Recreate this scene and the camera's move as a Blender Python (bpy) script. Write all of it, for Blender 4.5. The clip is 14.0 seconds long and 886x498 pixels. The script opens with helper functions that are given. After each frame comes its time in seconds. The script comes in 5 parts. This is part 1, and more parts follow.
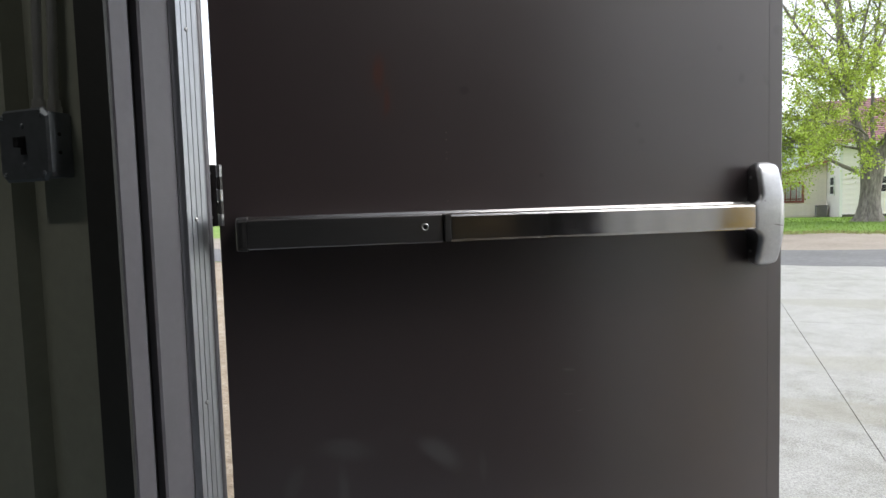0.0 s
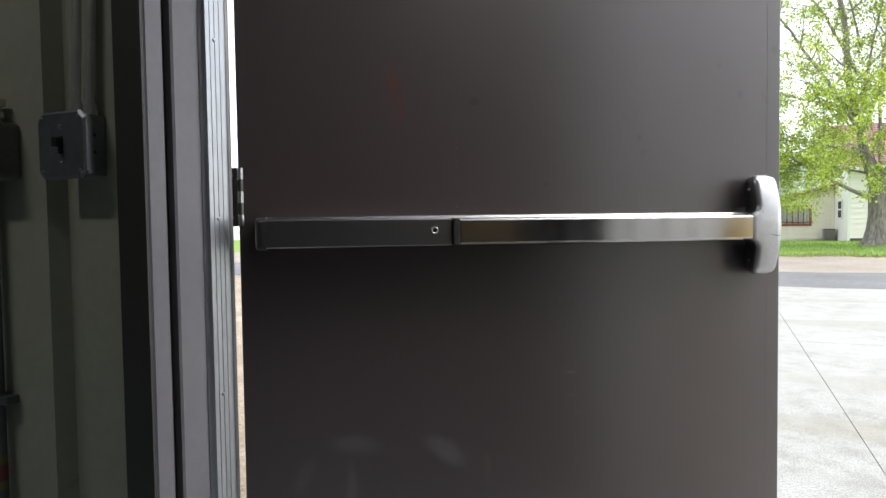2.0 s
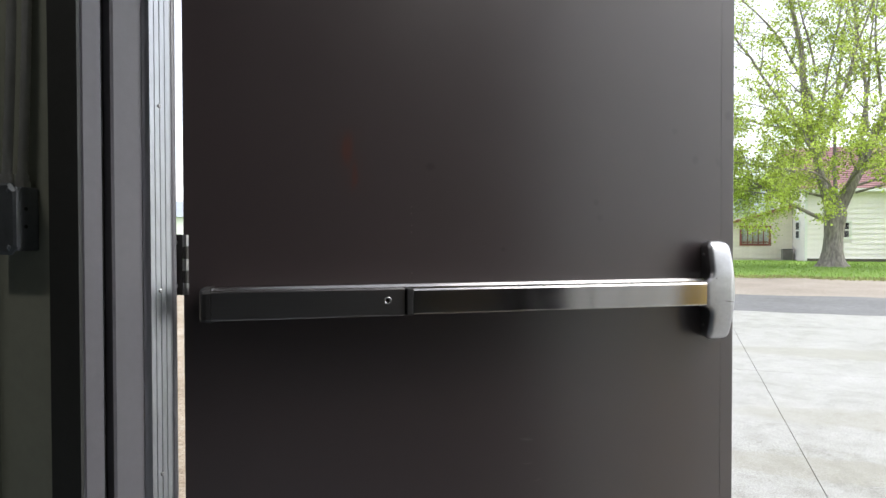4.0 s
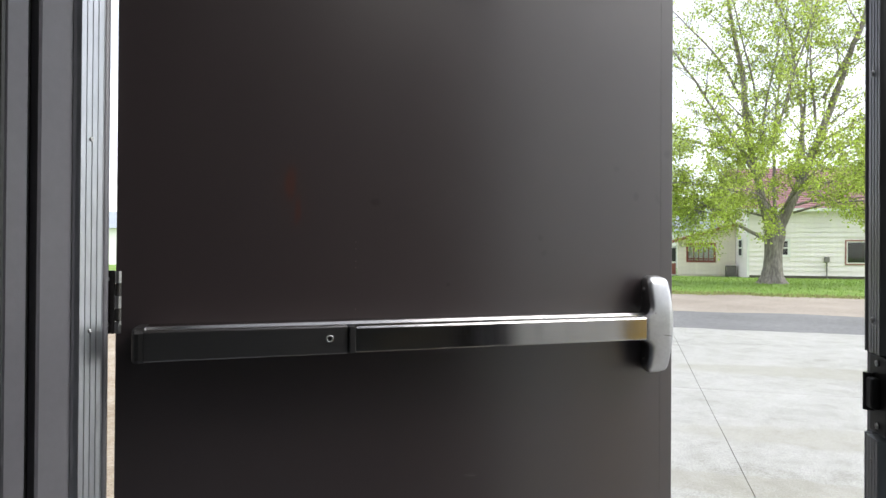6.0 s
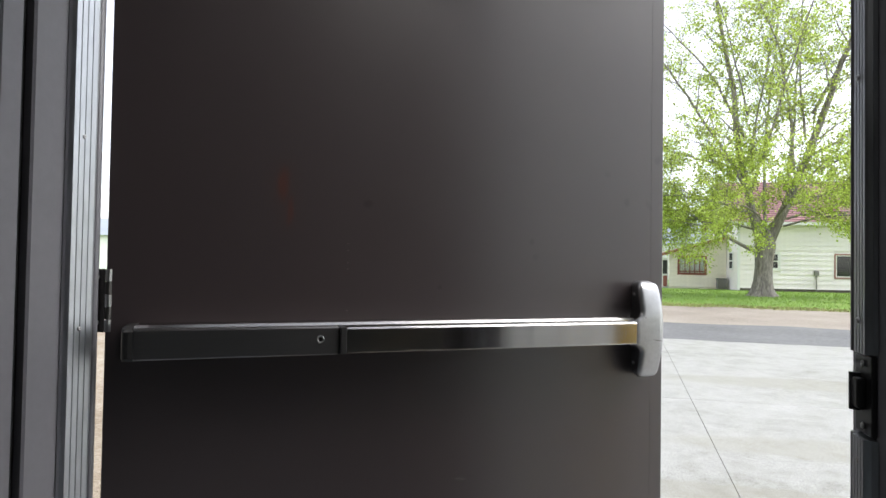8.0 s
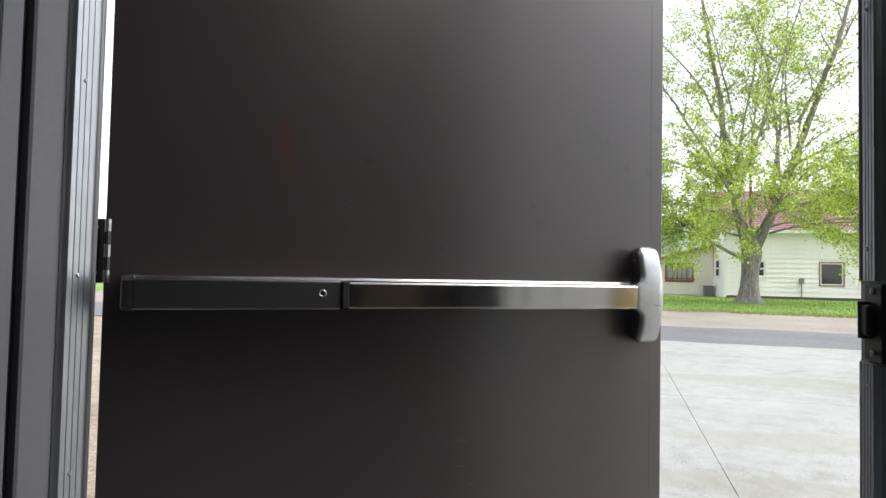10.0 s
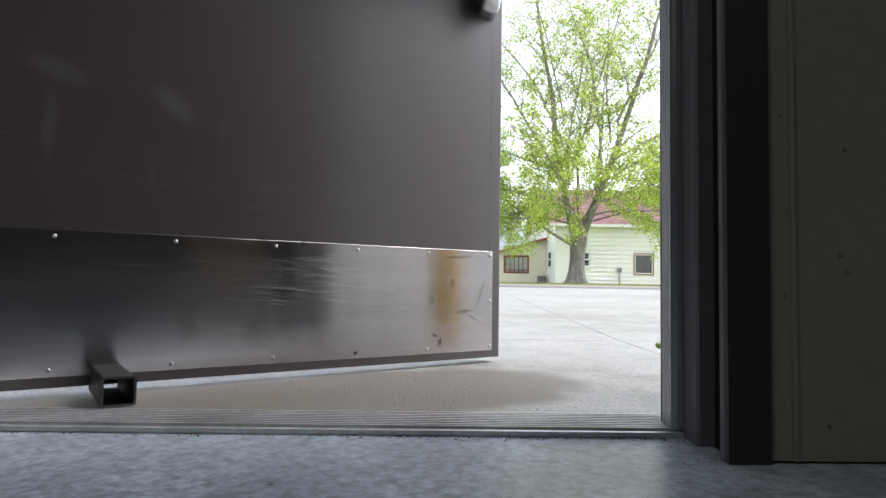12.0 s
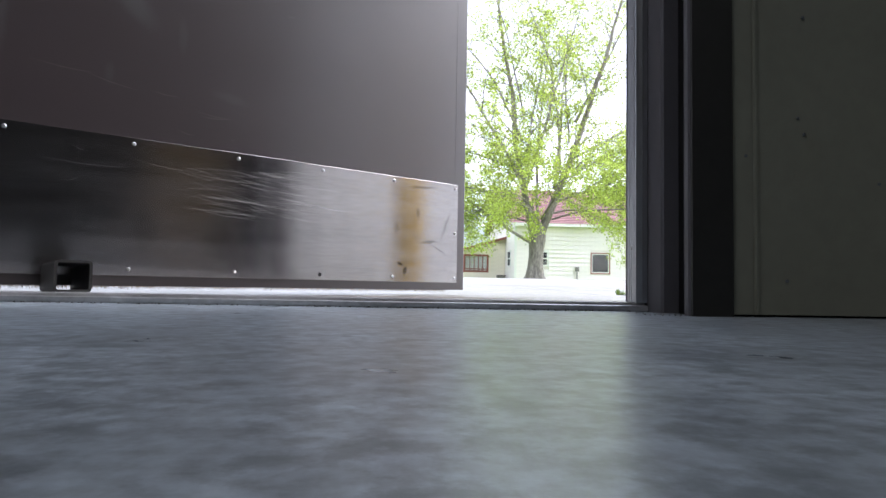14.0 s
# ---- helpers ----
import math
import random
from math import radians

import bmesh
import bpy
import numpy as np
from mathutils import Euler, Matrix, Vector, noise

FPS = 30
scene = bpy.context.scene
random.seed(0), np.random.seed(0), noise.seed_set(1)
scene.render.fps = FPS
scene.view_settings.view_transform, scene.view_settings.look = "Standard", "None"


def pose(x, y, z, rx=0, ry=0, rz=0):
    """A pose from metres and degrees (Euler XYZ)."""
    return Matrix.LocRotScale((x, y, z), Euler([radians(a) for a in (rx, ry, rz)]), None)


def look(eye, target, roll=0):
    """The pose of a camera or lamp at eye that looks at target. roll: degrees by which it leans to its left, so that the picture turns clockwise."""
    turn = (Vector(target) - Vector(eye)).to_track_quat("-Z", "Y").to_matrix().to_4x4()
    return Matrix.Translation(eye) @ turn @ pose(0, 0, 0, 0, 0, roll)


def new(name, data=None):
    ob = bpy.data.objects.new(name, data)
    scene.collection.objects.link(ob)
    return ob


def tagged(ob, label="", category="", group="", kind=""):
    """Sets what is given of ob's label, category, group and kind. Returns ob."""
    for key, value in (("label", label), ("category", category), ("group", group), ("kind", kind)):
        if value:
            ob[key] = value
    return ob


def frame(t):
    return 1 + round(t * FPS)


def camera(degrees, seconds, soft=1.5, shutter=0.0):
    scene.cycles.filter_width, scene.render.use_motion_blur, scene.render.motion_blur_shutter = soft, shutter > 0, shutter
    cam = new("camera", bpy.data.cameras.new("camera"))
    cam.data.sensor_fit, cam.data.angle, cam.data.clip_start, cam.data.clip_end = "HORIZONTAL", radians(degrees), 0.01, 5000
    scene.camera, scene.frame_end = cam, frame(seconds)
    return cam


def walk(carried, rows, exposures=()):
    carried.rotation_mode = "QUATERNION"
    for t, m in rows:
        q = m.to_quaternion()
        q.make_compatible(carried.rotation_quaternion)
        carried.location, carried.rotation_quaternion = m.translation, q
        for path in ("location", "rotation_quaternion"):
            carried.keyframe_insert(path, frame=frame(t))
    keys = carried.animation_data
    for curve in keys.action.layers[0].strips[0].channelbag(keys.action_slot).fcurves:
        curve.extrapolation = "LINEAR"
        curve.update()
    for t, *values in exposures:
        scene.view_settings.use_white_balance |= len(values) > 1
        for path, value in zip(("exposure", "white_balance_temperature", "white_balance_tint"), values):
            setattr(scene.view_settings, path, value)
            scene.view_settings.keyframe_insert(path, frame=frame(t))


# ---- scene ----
cam = camera(71.4, 14.0)
EXPOSURES = [(0, 1.3, 6500, 10), (1, 1.5, 6500, 10), (2.5, 1.75, 6500, 10), (4, 1.55, 6500, 10), (7.5, 1.45, 6500, 10), (11.5, 1.5, 6450, 12), (12.5, 1.7, 6200, 14), (14, 1.88, 6120, 16)]
PATH = [
    (0, (0.823, -0.908, 1.041), (0.105, 0.954, 0.906), -1.7),
    (0.5, (0.824, -0.905, 1.043), (0.109, 0.959, 0.923), -1.4),
    (1, (0.829, -0.935, 1.05), (0.112, 0.93, 0.945), -1.2),
    (1.5, (0.835, -0.949, 1.041), (0.105, 0.911, 0.951), -1.0),
    (2, (0.837, -0.961, 1.014), (0.101, 0.897, 0.938), -0.8),
    (2.5, (0.824, -0.969, 0.989), (0.088, 0.89, 0.926), -0.6),
    (3, (0.806, -0.962, 1.023), (0.082, 0.902, 0.97), -0.4),
    (3.5, (0.827, -0.947, 1.073), (0.138, 0.93, 1.031), -0.2),
    (4, (0.857, -0.925, 1.123), (0.214, 0.968, 1.09), -0.1),
    (4.2, (0.866, -0.916, 1.14), (0.3, 1.002, 1.111), -0.1),
    (6.5, (0.88, -0.916, 1.169), (0.375, 1.019, 1.19), 0.4),
    (7, (0.883, -0.917, 1.166), (0.381, 1.019, 1.197), 0.5),
    (7.5, (0.881, -0.919, 1.155), (0.391, 1.019, 1.192), 0.8),
    (8, (0.88, -0.92, 1.152), (0.398, 1.02, 1.198), 0.9),
    (10.3, (0.844, -0.917, 0.998), (0.417, 1.035, 1.076), 1.3),
    (10.5, (0.84, -0.914, 0.892), (0.456, 1.047, 0.975), 1.2),
    (11, (0.844, -0.928, 0.718), (0.618, 1.057, 0.809), 1.0),
    (11.5, (0.83, -0.955, 0.489), (0.743, 1.041, 0.591), 0.7),
    (12, (0.853, -0.935, 0.21), (0.898, 1.062, 0.316), 0.9),
    (12.5, (0.84, -0.92, 0.075), (0.97, 1.073, 0.187), 0.6),
    (13, (0.84, -0.924, 0.039), (0.977, 1.068, 0.153), 0.9),
    (13.5, (0.841, -0.922, 0.034), (1.011, 1.067, 0.148), 1.0),
    (14, (0.843, -0.922, 0.033), (1.018, 1.067, 0.147), 1.1),
]
walk(cam, [(t, look(eye, target, roll)) for t, eye, target, roll in PATH], EXPOSURES)
SKY, SUN, LAMP = 0.15, 1.3, 5.9

# ---- world, sun, exposure ----
world = bpy.data.worlds.new("overcast_sky")
scene.world = world
world.use_nodes = True
wn = world.node_tree
sky = wn.nodes.new("ShaderNodeTexSky")
sky.sky_type = "NISHITA"
sky.sun_disc = False
sky.sun_elevation = radians(50)
sky.sun_rotation = radians(89)
sky.air_density, sky.dust_density, sky.ozone_density = 1.0, 1.0, 1.0
grey = wn.nodes.new("ShaderNodeHueSaturation")
grey.inputs["Saturation"].default_value = 0.32
wn.links.new(sky.outputs[0], grey.inputs["Color"])
wn.links.new(grey.outputs[0], wn.nodes["Background"].inputs[0])
wn.nodes["Background"].inputs[1].default_value = SKY
sun = new("sun", bpy.data.lights.new("sun", "SUN"))
sun.data.energy, sun.data.angle, sun.data.color = SUN, radians(40), (1.0, 0.985, 0.96)
sun.matrix_world = look((20, 0.4, 24), (0, 0, 0))

# ---- materials ----


def socket(node, name, value):
    node.inputs[name].default_value = value


def material(name, colour, rough=0.6, metal=0.0, grain=None, blotch=None, bump=0.0, bump_scale=200.0, dirt=None,
             stretch=(1, 1, 1), aniso=0.0, spec=0.5, rough_var=0.0, island=0.0):
    """grain, blotch: (scale, amount) of lighter and darker variation; dirt: (scale, threshold, colour, amount)."""
    m = bpy.data.materials.new(name)
    m.use_nodes = True
    nt = m.node_tree
    b = nt.nodes["Principled BSDF"]
    socket(b, "Roughness", rough), socket(b, "Metallic", metal), socket(b, "Specular IOR Level", spec)
    tc = nt.nodes.new("ShaderNodeTexCoord")
    mp = nt.nodes.new("ShaderNodeMapping")
    mp.inputs["Scale"].default_value = stretch
    nt.links.new(tc.outputs["Object"], mp.inputs[0])

    def tex(scale, detail=6.0, rough_=0.6):
        n = nt.nodes.new("ShaderNodeTexNoise")
        socket(n, "Scale", scale), socket(n, "Detail", detail), socket(n, "Roughness", rough_)
        nt.links.new(mp.outputs[0], n.inputs["Vector"])
        return n.outputs["Fac"]

    def mixed(a, fac, colour2, how="MIX"):
        n = nt.nodes.new("ShaderNodeMix")
        n.data_type, n.blend_type = "RGBA", how
        nt.links.new(a, n.inputs[6]) if hasattr(a, "is_linked") else setattr(n.inputs[6], "default_value", (*a, 1))
        n.inputs[7].default_value = (*colour2, 1)
        nt.links.new(fac, n.inputs[0])
        return n.outputs[2]

    def ramp(fac, lo, hi, a=0.0, b_=1.0):
        n = nt.nodes.new("ShaderNodeMapRange")
        for k, v in zip(("From Min", "From Max", "To Min", "To Max"), (lo, hi, a, b_)):
            socket(n, k, v)
        nt.links.new(fac, n.inputs["Value"])
        return n.outputs[0]

    out = tuple(colour)
    for spec_ in (blotch, grain):
        if spec_:
            sc, am = spec_
            dark = tuple(c * (1 - am) for c in colour)
            light = tuple(min(1, c * (1 + am)) for c in colour)
            f = ramp(tex(sc), 0.3, 0.7)
            if isinstance(out, tuple):
                out = mixed(dark, f, light)
            else:
                g = nt.nodes.new("ShaderNodeMix")
                g.data_type, g.blend_type = "RGBA", "MULTIPLY"
                g.inputs[0].default_value = 1.0
                nt.links.new(out, g.inputs[6])
                v = nt.nodes.new("ShaderNodeCombineColor")
                r = ramp(tex(sc), 0.3, 0.7, 1 - am, 1 + am)
                for i in range(3):
                    nt.links.new(r, v.inputs[i])
                nt.links.new(v.outputs[0], g.inputs[7])
                out = g.outputs[2]
    if dirt:
        sc, th, col, am = dirt
        out = mixed(out, ramp(tex(sc, 8.0, 0.65), th, th + 0.12, 0.0, am), col)
    if island:
        info = nt.nodes.new("ShaderNodeNewGeometry")
        g = nt.nodes.new("ShaderNodeHueSaturation")
        nt.links.new(ramp(info.outputs["Random Per Island"], 0, 1, 1 - island, 1 + island), g.inputs["Value"])
        if isinstance(out, tuple):
            g.inputs["Color"].default_value = (*out, 1)
        else:
            nt.links.new(out, g.inputs["Color"])
        out = g.outputs[0]
    if isinstance(out, tuple):
        socket(b, "Base Color", (*out, 1))
    else:
        nt.links.new(out, b.inputs["Base Color"])
    if rough_var:
        nt.links.new(ramp(tex(9.0), 0.3, 0.7, max(0.03, rough - rough_var), rough + rough_var), b.inputs["Roughness"])
    if aniso:
        socket(b, "Anisotropic", aniso), socket(b, "Anisotropic Rotation", 0.25)
        tg = nt.nodes.new("ShaderNodeTangent")
        tg.direction_type, tg.uv_map = "UV_MAP", "brush"
        nt.links.new(tg.outputs[0], b.inputs["Tangent"])
    if bump:
        bp = nt.nodes.new("ShaderNodeBump")
        socket(bp, "Strength", 1.0), socket(bp, "Distance", bump)
        nt.links.new(tex(bump_scale, 4.0), bp.inputs["Height"])
        nt.links.new(bp.outputs[0], b.inputs["Normal"])
    return m


M_DOOR = material("brown_door_paint", (0.043, 0.031, 0.032), 0.35, spec=1.0, blotch=(1.6, 0.08), grain=(14, 0.04), bump=0.0004,
                  bump_scale=3.0, rough_var=0.02)
socket(M_DOOR.node_tree.nodes["Principled BSDF"], "Coat Weight", 0.7), socket(M_DOOR.node_tree.nodes["Principled BSDF"], "Coat Roughness", 0.30)
M_FRAME = material("grey_frame_paint", (0.150, 0.145, 0.157), 0.42, blotch=(3, 0.08), grain=(60, 0.04), bump=0.0002, bump_scale=60)
M_TRIM = material("dark_trim_paint", (0.034, 0.034, 0.031), 0.5, blotch=(4, 0.15), grain=(80, 0.08))
M_LINER = material("cream_liner_steel", (0.29, 0.295, 0.235), 0.45, blotch=(2.2, 0.10), grain=(40, 0.05), dirt=(7, 0.66, (0.08, 0.07, 0.05), 0.6),
                   bump=0.0003, bump_scale=12)
M_ALU = material("mill_aluminium", (0.56, 0.575, 0.60), 0.36, 1.0, grain=(90, 0.10), blotch=(6, 0.08), rough_var=0.08, stretch=(1, 1, 0.2))
M_THRESH = material("worn_threshold_aluminium", (0.62, 0.62, 0.63), 0.40, 0.6, grain=(70, 0.15), blotch=(9, 0.15), dirt=(24, 0.60, (0.20, 0.19, 0.17), 0.5), rough_var=0.08)
M_STEEL = material("brushed_stainless", (0.50, 0.485, 0.475), 0.17, 1.0, grain=(60, 0.025), blotch=(3, 0.05), aniso=0.8,
                   stretch=(0.2, 1, 3), rough_var=0.02)
M_COVER = material("satin_cover_steel", (0.30, 0.285, 0.285), 0.33, 1.0, grain=(60, 0.03), blotch=(3, 0.05), aniso=0.5, stretch=(0.2, 1, 3))
M_PLATE = material("scuffed_stainless", (0.57, 0.54, 0.54), 0.19, 1.0, bump=0.00004, bump_scale=260, grain=(90, 0.10), blotch=(4, 0.08), aniso=0.8,
                   stretch=(0.3, 1, 3), rough_var=0.04, dirt=(16, 0.69, (0.22, 0.21, 0.20), 0.6))
M_HEAD = material("satin_cast_metal", (0.40, 0.40, 0.41), 0.36, 1.0, blotch=(14, 0.10), grain=(120, 0.06), rough_var=0.06)
M_SCREW = material("screw_steel", (0.5, 0.5, 0.5), 0.3, 1.0)
M_BLACK = material("black_steel_and_recess_shade", (0.018, 0.018, 0.018), 0.42, 0.3, blotch=(20, 0.3))
M_CAP = material("dark_plastic_cap", (0.035, 0.034, 0.034), 0.35, grain=(60, 0.1))
M_HINGE = material("worn_hinge_steel", (0.10, 0.095, 0.09), 0.4, 0.8, blotch=(30, 0.25))
M_BOX = material("grey_box_steel", (0.20, 0.215, 0.23), 0.38, 0.7, blotch=(12, 0.15), grain=(70, 0.08))
M_OLDBOX = material("dusty_cast_box", (0.12, 0.12, 0.11), 0.65, 0.3, blotch=(18, 0.2), grain=(90, 0.12))
M_CONDUIT = material("galvanised_conduit", (0.58, 0.58, 0.55), 0.34, 0.7, blotch=(20, 0.15))
M_PIPE = material("dark_conduit", (0.10, 0.11, 0.11), 0.45, 0.5, blotch=(20, 0.2))
M_LABEL_R = material("red_sticker", (0.14, 0.03, 0.025), 0.5)
M_LABEL_Y = material("yellow_sticker", (0.14, 0.11, 0.03), 0.5)
M_FLOOR = material("sealed_grey_concrete", (0.42, 0.485, 0.535), 0.32, spec=0.75, blotch=(9, 0.20), grain=(80, 0.38), bump=0.0004, bump_scale=40,
                   dirt=(42, 0.49, (0.16, 0.19, 0.21), 0.55),
                   rough_var=0.05)
M_DEBRIS = material("loose_grit", (0.09, 0.08, 0.065), 0.9, island=0.5)
M_ROUGH = material("bare_metal_tube", (0.045, 0.043, 0.04), 0.55, 0.5, blotch=(25, 0.3), bump=0.0004, bump_scale=120)
M_BRUSH = material("sweep_bristles", (0.30, 0.22, 0.13), 0.8, island=0.4)
M_INNER = material("shop_wall_panel", (0.25, 0.25, 0.24), 0.6, blotch=(1.2, 0.15), grain=(20, 0.06))
M_CEIL = material("shop_ceiling", (0.55, 0.55, 0.53), 0.7, blotch=(1.0, 0.1))
M_SIDING = material("grey_steel_siding", (0.42, 0.42, 0.41), 0.45, blotch=(1.5, 0.06), grain=(30, 0.04))
M_YELLOW = material("yellow_bollard_paint", (0.62, 0.38, 0.03), 0.45, blotch=(6, 0.12), grain=(40, 0.08))


def ground_material(name, colours, scales, rough, bump, bump_scale, extra=None):
    """Three-tone ground: colours (low, mid, high) over two noise sizes."""
    m = bpy.data.materials.new(name)
    m.use_nodes = True
    nt = m.node_tree
    b = nt.nodes["Principled BSDF"]
    socket(b, "Roughness", rough)
    tc = nt.nodes.new("ShaderNodeTexCoord")
    outs = []
    for sc in scales:
        n = nt.nodes.new("ShaderNodeTexNoise")
        socket(n, "Scale", sc), socket(n, "Detail", 8.0), socket(n, "Roughness", 0.65)
        nt.links.new(tc.outputs["Object"], n.inputs["Vector"])
        outs.append(n.outputs["Fac"])
    add = nt.nodes.new("ShaderNodeMath")
    add.operation = "ADD"
    nt.links.new(outs[0], add.inputs[0]), nt.links.new(outs[1], add.inputs[1])
    cr = nt.nodes.new("ShaderNodeValToRGB")
    cr.color_ramp.elements[0].position, cr.color_ramp.elements[1].position = 0.36, 0.64
    cr.color_ramp.elements[0].color, cr.color_ramp.elements[1].color = (*colours[0], 1), (*colours[2], 1)
    e = cr.color_ramp.elements.new(0.5)
    e.color = (*colours[1], 1)
    half = nt.nodes.new("ShaderNodeMath")
    half.operation = "MULTIPLY"
    half.inputs[1].default_value = 0.5
    nt.links.new(add.outputs[0], half.inputs[0]), nt.links.new(half.outputs[0], cr.inputs[0])
    nt.links.new(cr.outputs[0], b.inputs["Base Color"])
    bp = nt.nodes.new("ShaderNodeBump")
    n = nt.nodes.new("ShaderNodeTexNoise")
    socket(n, "Scale", bump_scale), socket(n, "Detail", 5.0)
    nt.links.new(tc.outputs["Object"], n.inputs["Vector"])
    socket(bp, "Distance", bump)
    nt.links.new(n.outputs["Fac"], bp.inputs["Height"]), nt.links.new(bp.outputs[0], b.inputs["Normal"])
    return m


def marked(m, marks, warp=0.03, warp_scale=9.0, inner=0.25):
    """Stains of their own shape on m, in object x, z (or x, y): (x, v, half width, half height, tilt, colour, strength), axis 1 or 2."""
    nt = m.node_tree
    b = nt.nodes["Principled BSDF"]
    tc = nt.nodes.new("ShaderNodeTexCoord")
    nz = nt.nodes.new("ShaderNodeTexNoise")
    socket(nz, "Scale", warp_scale), socket(nz, "Detail", 5.0)
    nt.links.new(tc.outputs["Object"], nz.inputs["Vector"])
    off = nt.nodes.new("ShaderNodeVectorMath")
    off.operation = "SUBTRACT"
    off.inputs[1].default_value = (0.5, 0.5, 0.5)
    nt.links.new(nz.outputs["Color"], off.inputs[0])
    far = nt.nodes.new("ShaderNodeVectorMath")
    far.operation = "SCALE"
    far.inputs["Scale"].default_value = warp
    nt.links.new(off.outputs[0], far.inputs[0])
    at = nt.nodes.new("ShaderNodeVectorMath")
    at.operation = "ADD"
    nt.links.new(tc.outputs["Object"], at.inputs[0]), nt.links.new(far.outputs[0], at.inputs[1])
    for centre, size, turn, colour, strength in marks:
        mp = nt.nodes.new("ShaderNodeMapping")
        mp.vector_type = "TEXTURE"
        mp.inputs["Location"].default_value, mp.inputs["Rotation"].default_value, mp.inputs["Scale"].default_value = centre, turn, size
        nt.links.new(at.outputs[0], mp.inputs[0])
        ln = nt.nodes.new("ShaderNodeVectorMath")
        ln.operation = "LENGTH"
        nt.links.new(mp.outputs[0], ln.inputs[0])
        rg = nt.nodes.new("ShaderNodeMapRange")
        rg.interpolation_type = "SMOOTHSTEP"
        for k, v in zip(("From Min", "From Max", "To Min", "To Max"), (1.0, inner, 0.0, strength)):
            socket(rg, k, v)
        nt.links.new(ln.outputs["Value"], rg.inputs["Value"])
        mx = nt.nodes.new("ShaderNodeMix")
        mx.data_type = "RGBA"
        mx.inputs[7].default_value = (*colour, 1)
        old = b.inputs["Base Color"].links[0].from_socket
        nt.links.new(old, mx.inputs[6]), nt.links.new(rg.outputs[0], mx.inputs[0])
        nt.links.new(mx.outputs[2], b.inputs["Base Color"])


RUST, DARK, PALE = (0.075, 0.020, 0.010), (0.009, 0.004, 0.003), (0.092, 0.088, 0.088)


def on_door(x, z, rx, rz, tilt, colour, strength):
    return (x, 0, z), (rx, 1, rz), (0, radians(tilt), 0), colour, strength


marked(M_DOOR, [on_door(0.335, 1.305, 0.016, 0.050, 0, RUST, 0.95), on_door(0.347, 1.25, 0.009, 0.045, 8, RUST, 0.95), on_door(0.502, 1.266, 0.016, 0.012, 20, DARK, 0.8),
                on_door(1.129, 1.301, 0.012, 0.014, 0, DARK, 0.6), on_door(0.877, 1.203, 0.010, 0.009, 0, DARK, 0.6), on_door(0.662, 1.101, 0.008, 0.007, 0, DARK, 0.7),
                on_door(0.888, 1.172, 0.012, 0.010, 0, DARK, 0.45), on_door(1.222, 1.405, 0.014, 0.016, 0, DARK, 0.6), on_door(1.074, 1.369, 0.012, 0.010, 0, DARK, 0.4),
                on_door(1.19, 1.30, 0.010, 0.022, -30, DARK, 0.4), on_door(0.243, 0.565, 0.075, 0.030, 10, PALE, 0.45), on_door(0.14, 0.51, 0.022, 0.055, 25, PALE, 0.35),
                on_door(0.234, 0.47, 0.016, 0.085, 0, PALE, 0.5), on_door(0.43, 0.54, 0.070, 0.030, 38, PALE, 0.6), on_door(0.52, 0.50, 0.012, 0.045, 0, PALE, 0.3),
                on_door(0.40, 0.40, 0.012, 0.03, 0, PALE, 0.35), on_door(0.62, 0.40, 0.05, 0.012, 10, PALE, 0.3), on_door(0.71, 0.69, 0.02, 0.006, 0, PALE, 0.4)])
GRIME = (0.16, 0.15, 0.14)
marked(M_HEAD, [on_door(1.172, 0.982, 0.022, 0.0016, 8, GRIME, 0.9), on_door(1.135, 1.035, 0.003, 0.003, 0, GRIME, 0.7)], warp=0.004, warp_scale=40)
marked(M_PLATE, [on_door(1.035, 0.080, 0.014, 0.006, 30, GRIME, 0.9), on_door(1.048, 0.064, 0.006, 0.016, 20, GRIME, 0.9), on_door(1.02, 0.165, 0.012, 0.020, 0, GRIME, 0.35),
                 on_door(1.12, 0.135, 0.04, 0.004, -8, GRIME, 0.6), on_door(1.15, 0.118, 0.03, 0.003, 25, GRIME, 0.6), on_door(1.085, 0.205, 0.008, 0.016, 0, GRIME, 0.5),
                 on_door(1.10, 0.27, 0.06, 0.005, -6, GRIME, 0.6), on_door(1.17, 0.18, 0.006, 0.05, 20, GRIME, 0.35), on_door(0.608, 0.10, 0.05, 0.04, 0, GRIME, 0.3),
                 on_door(0.47, 0.12, 0.03, 0.06, 0, GRIME, 0.25)], warp=0.02, warp_scale=30)


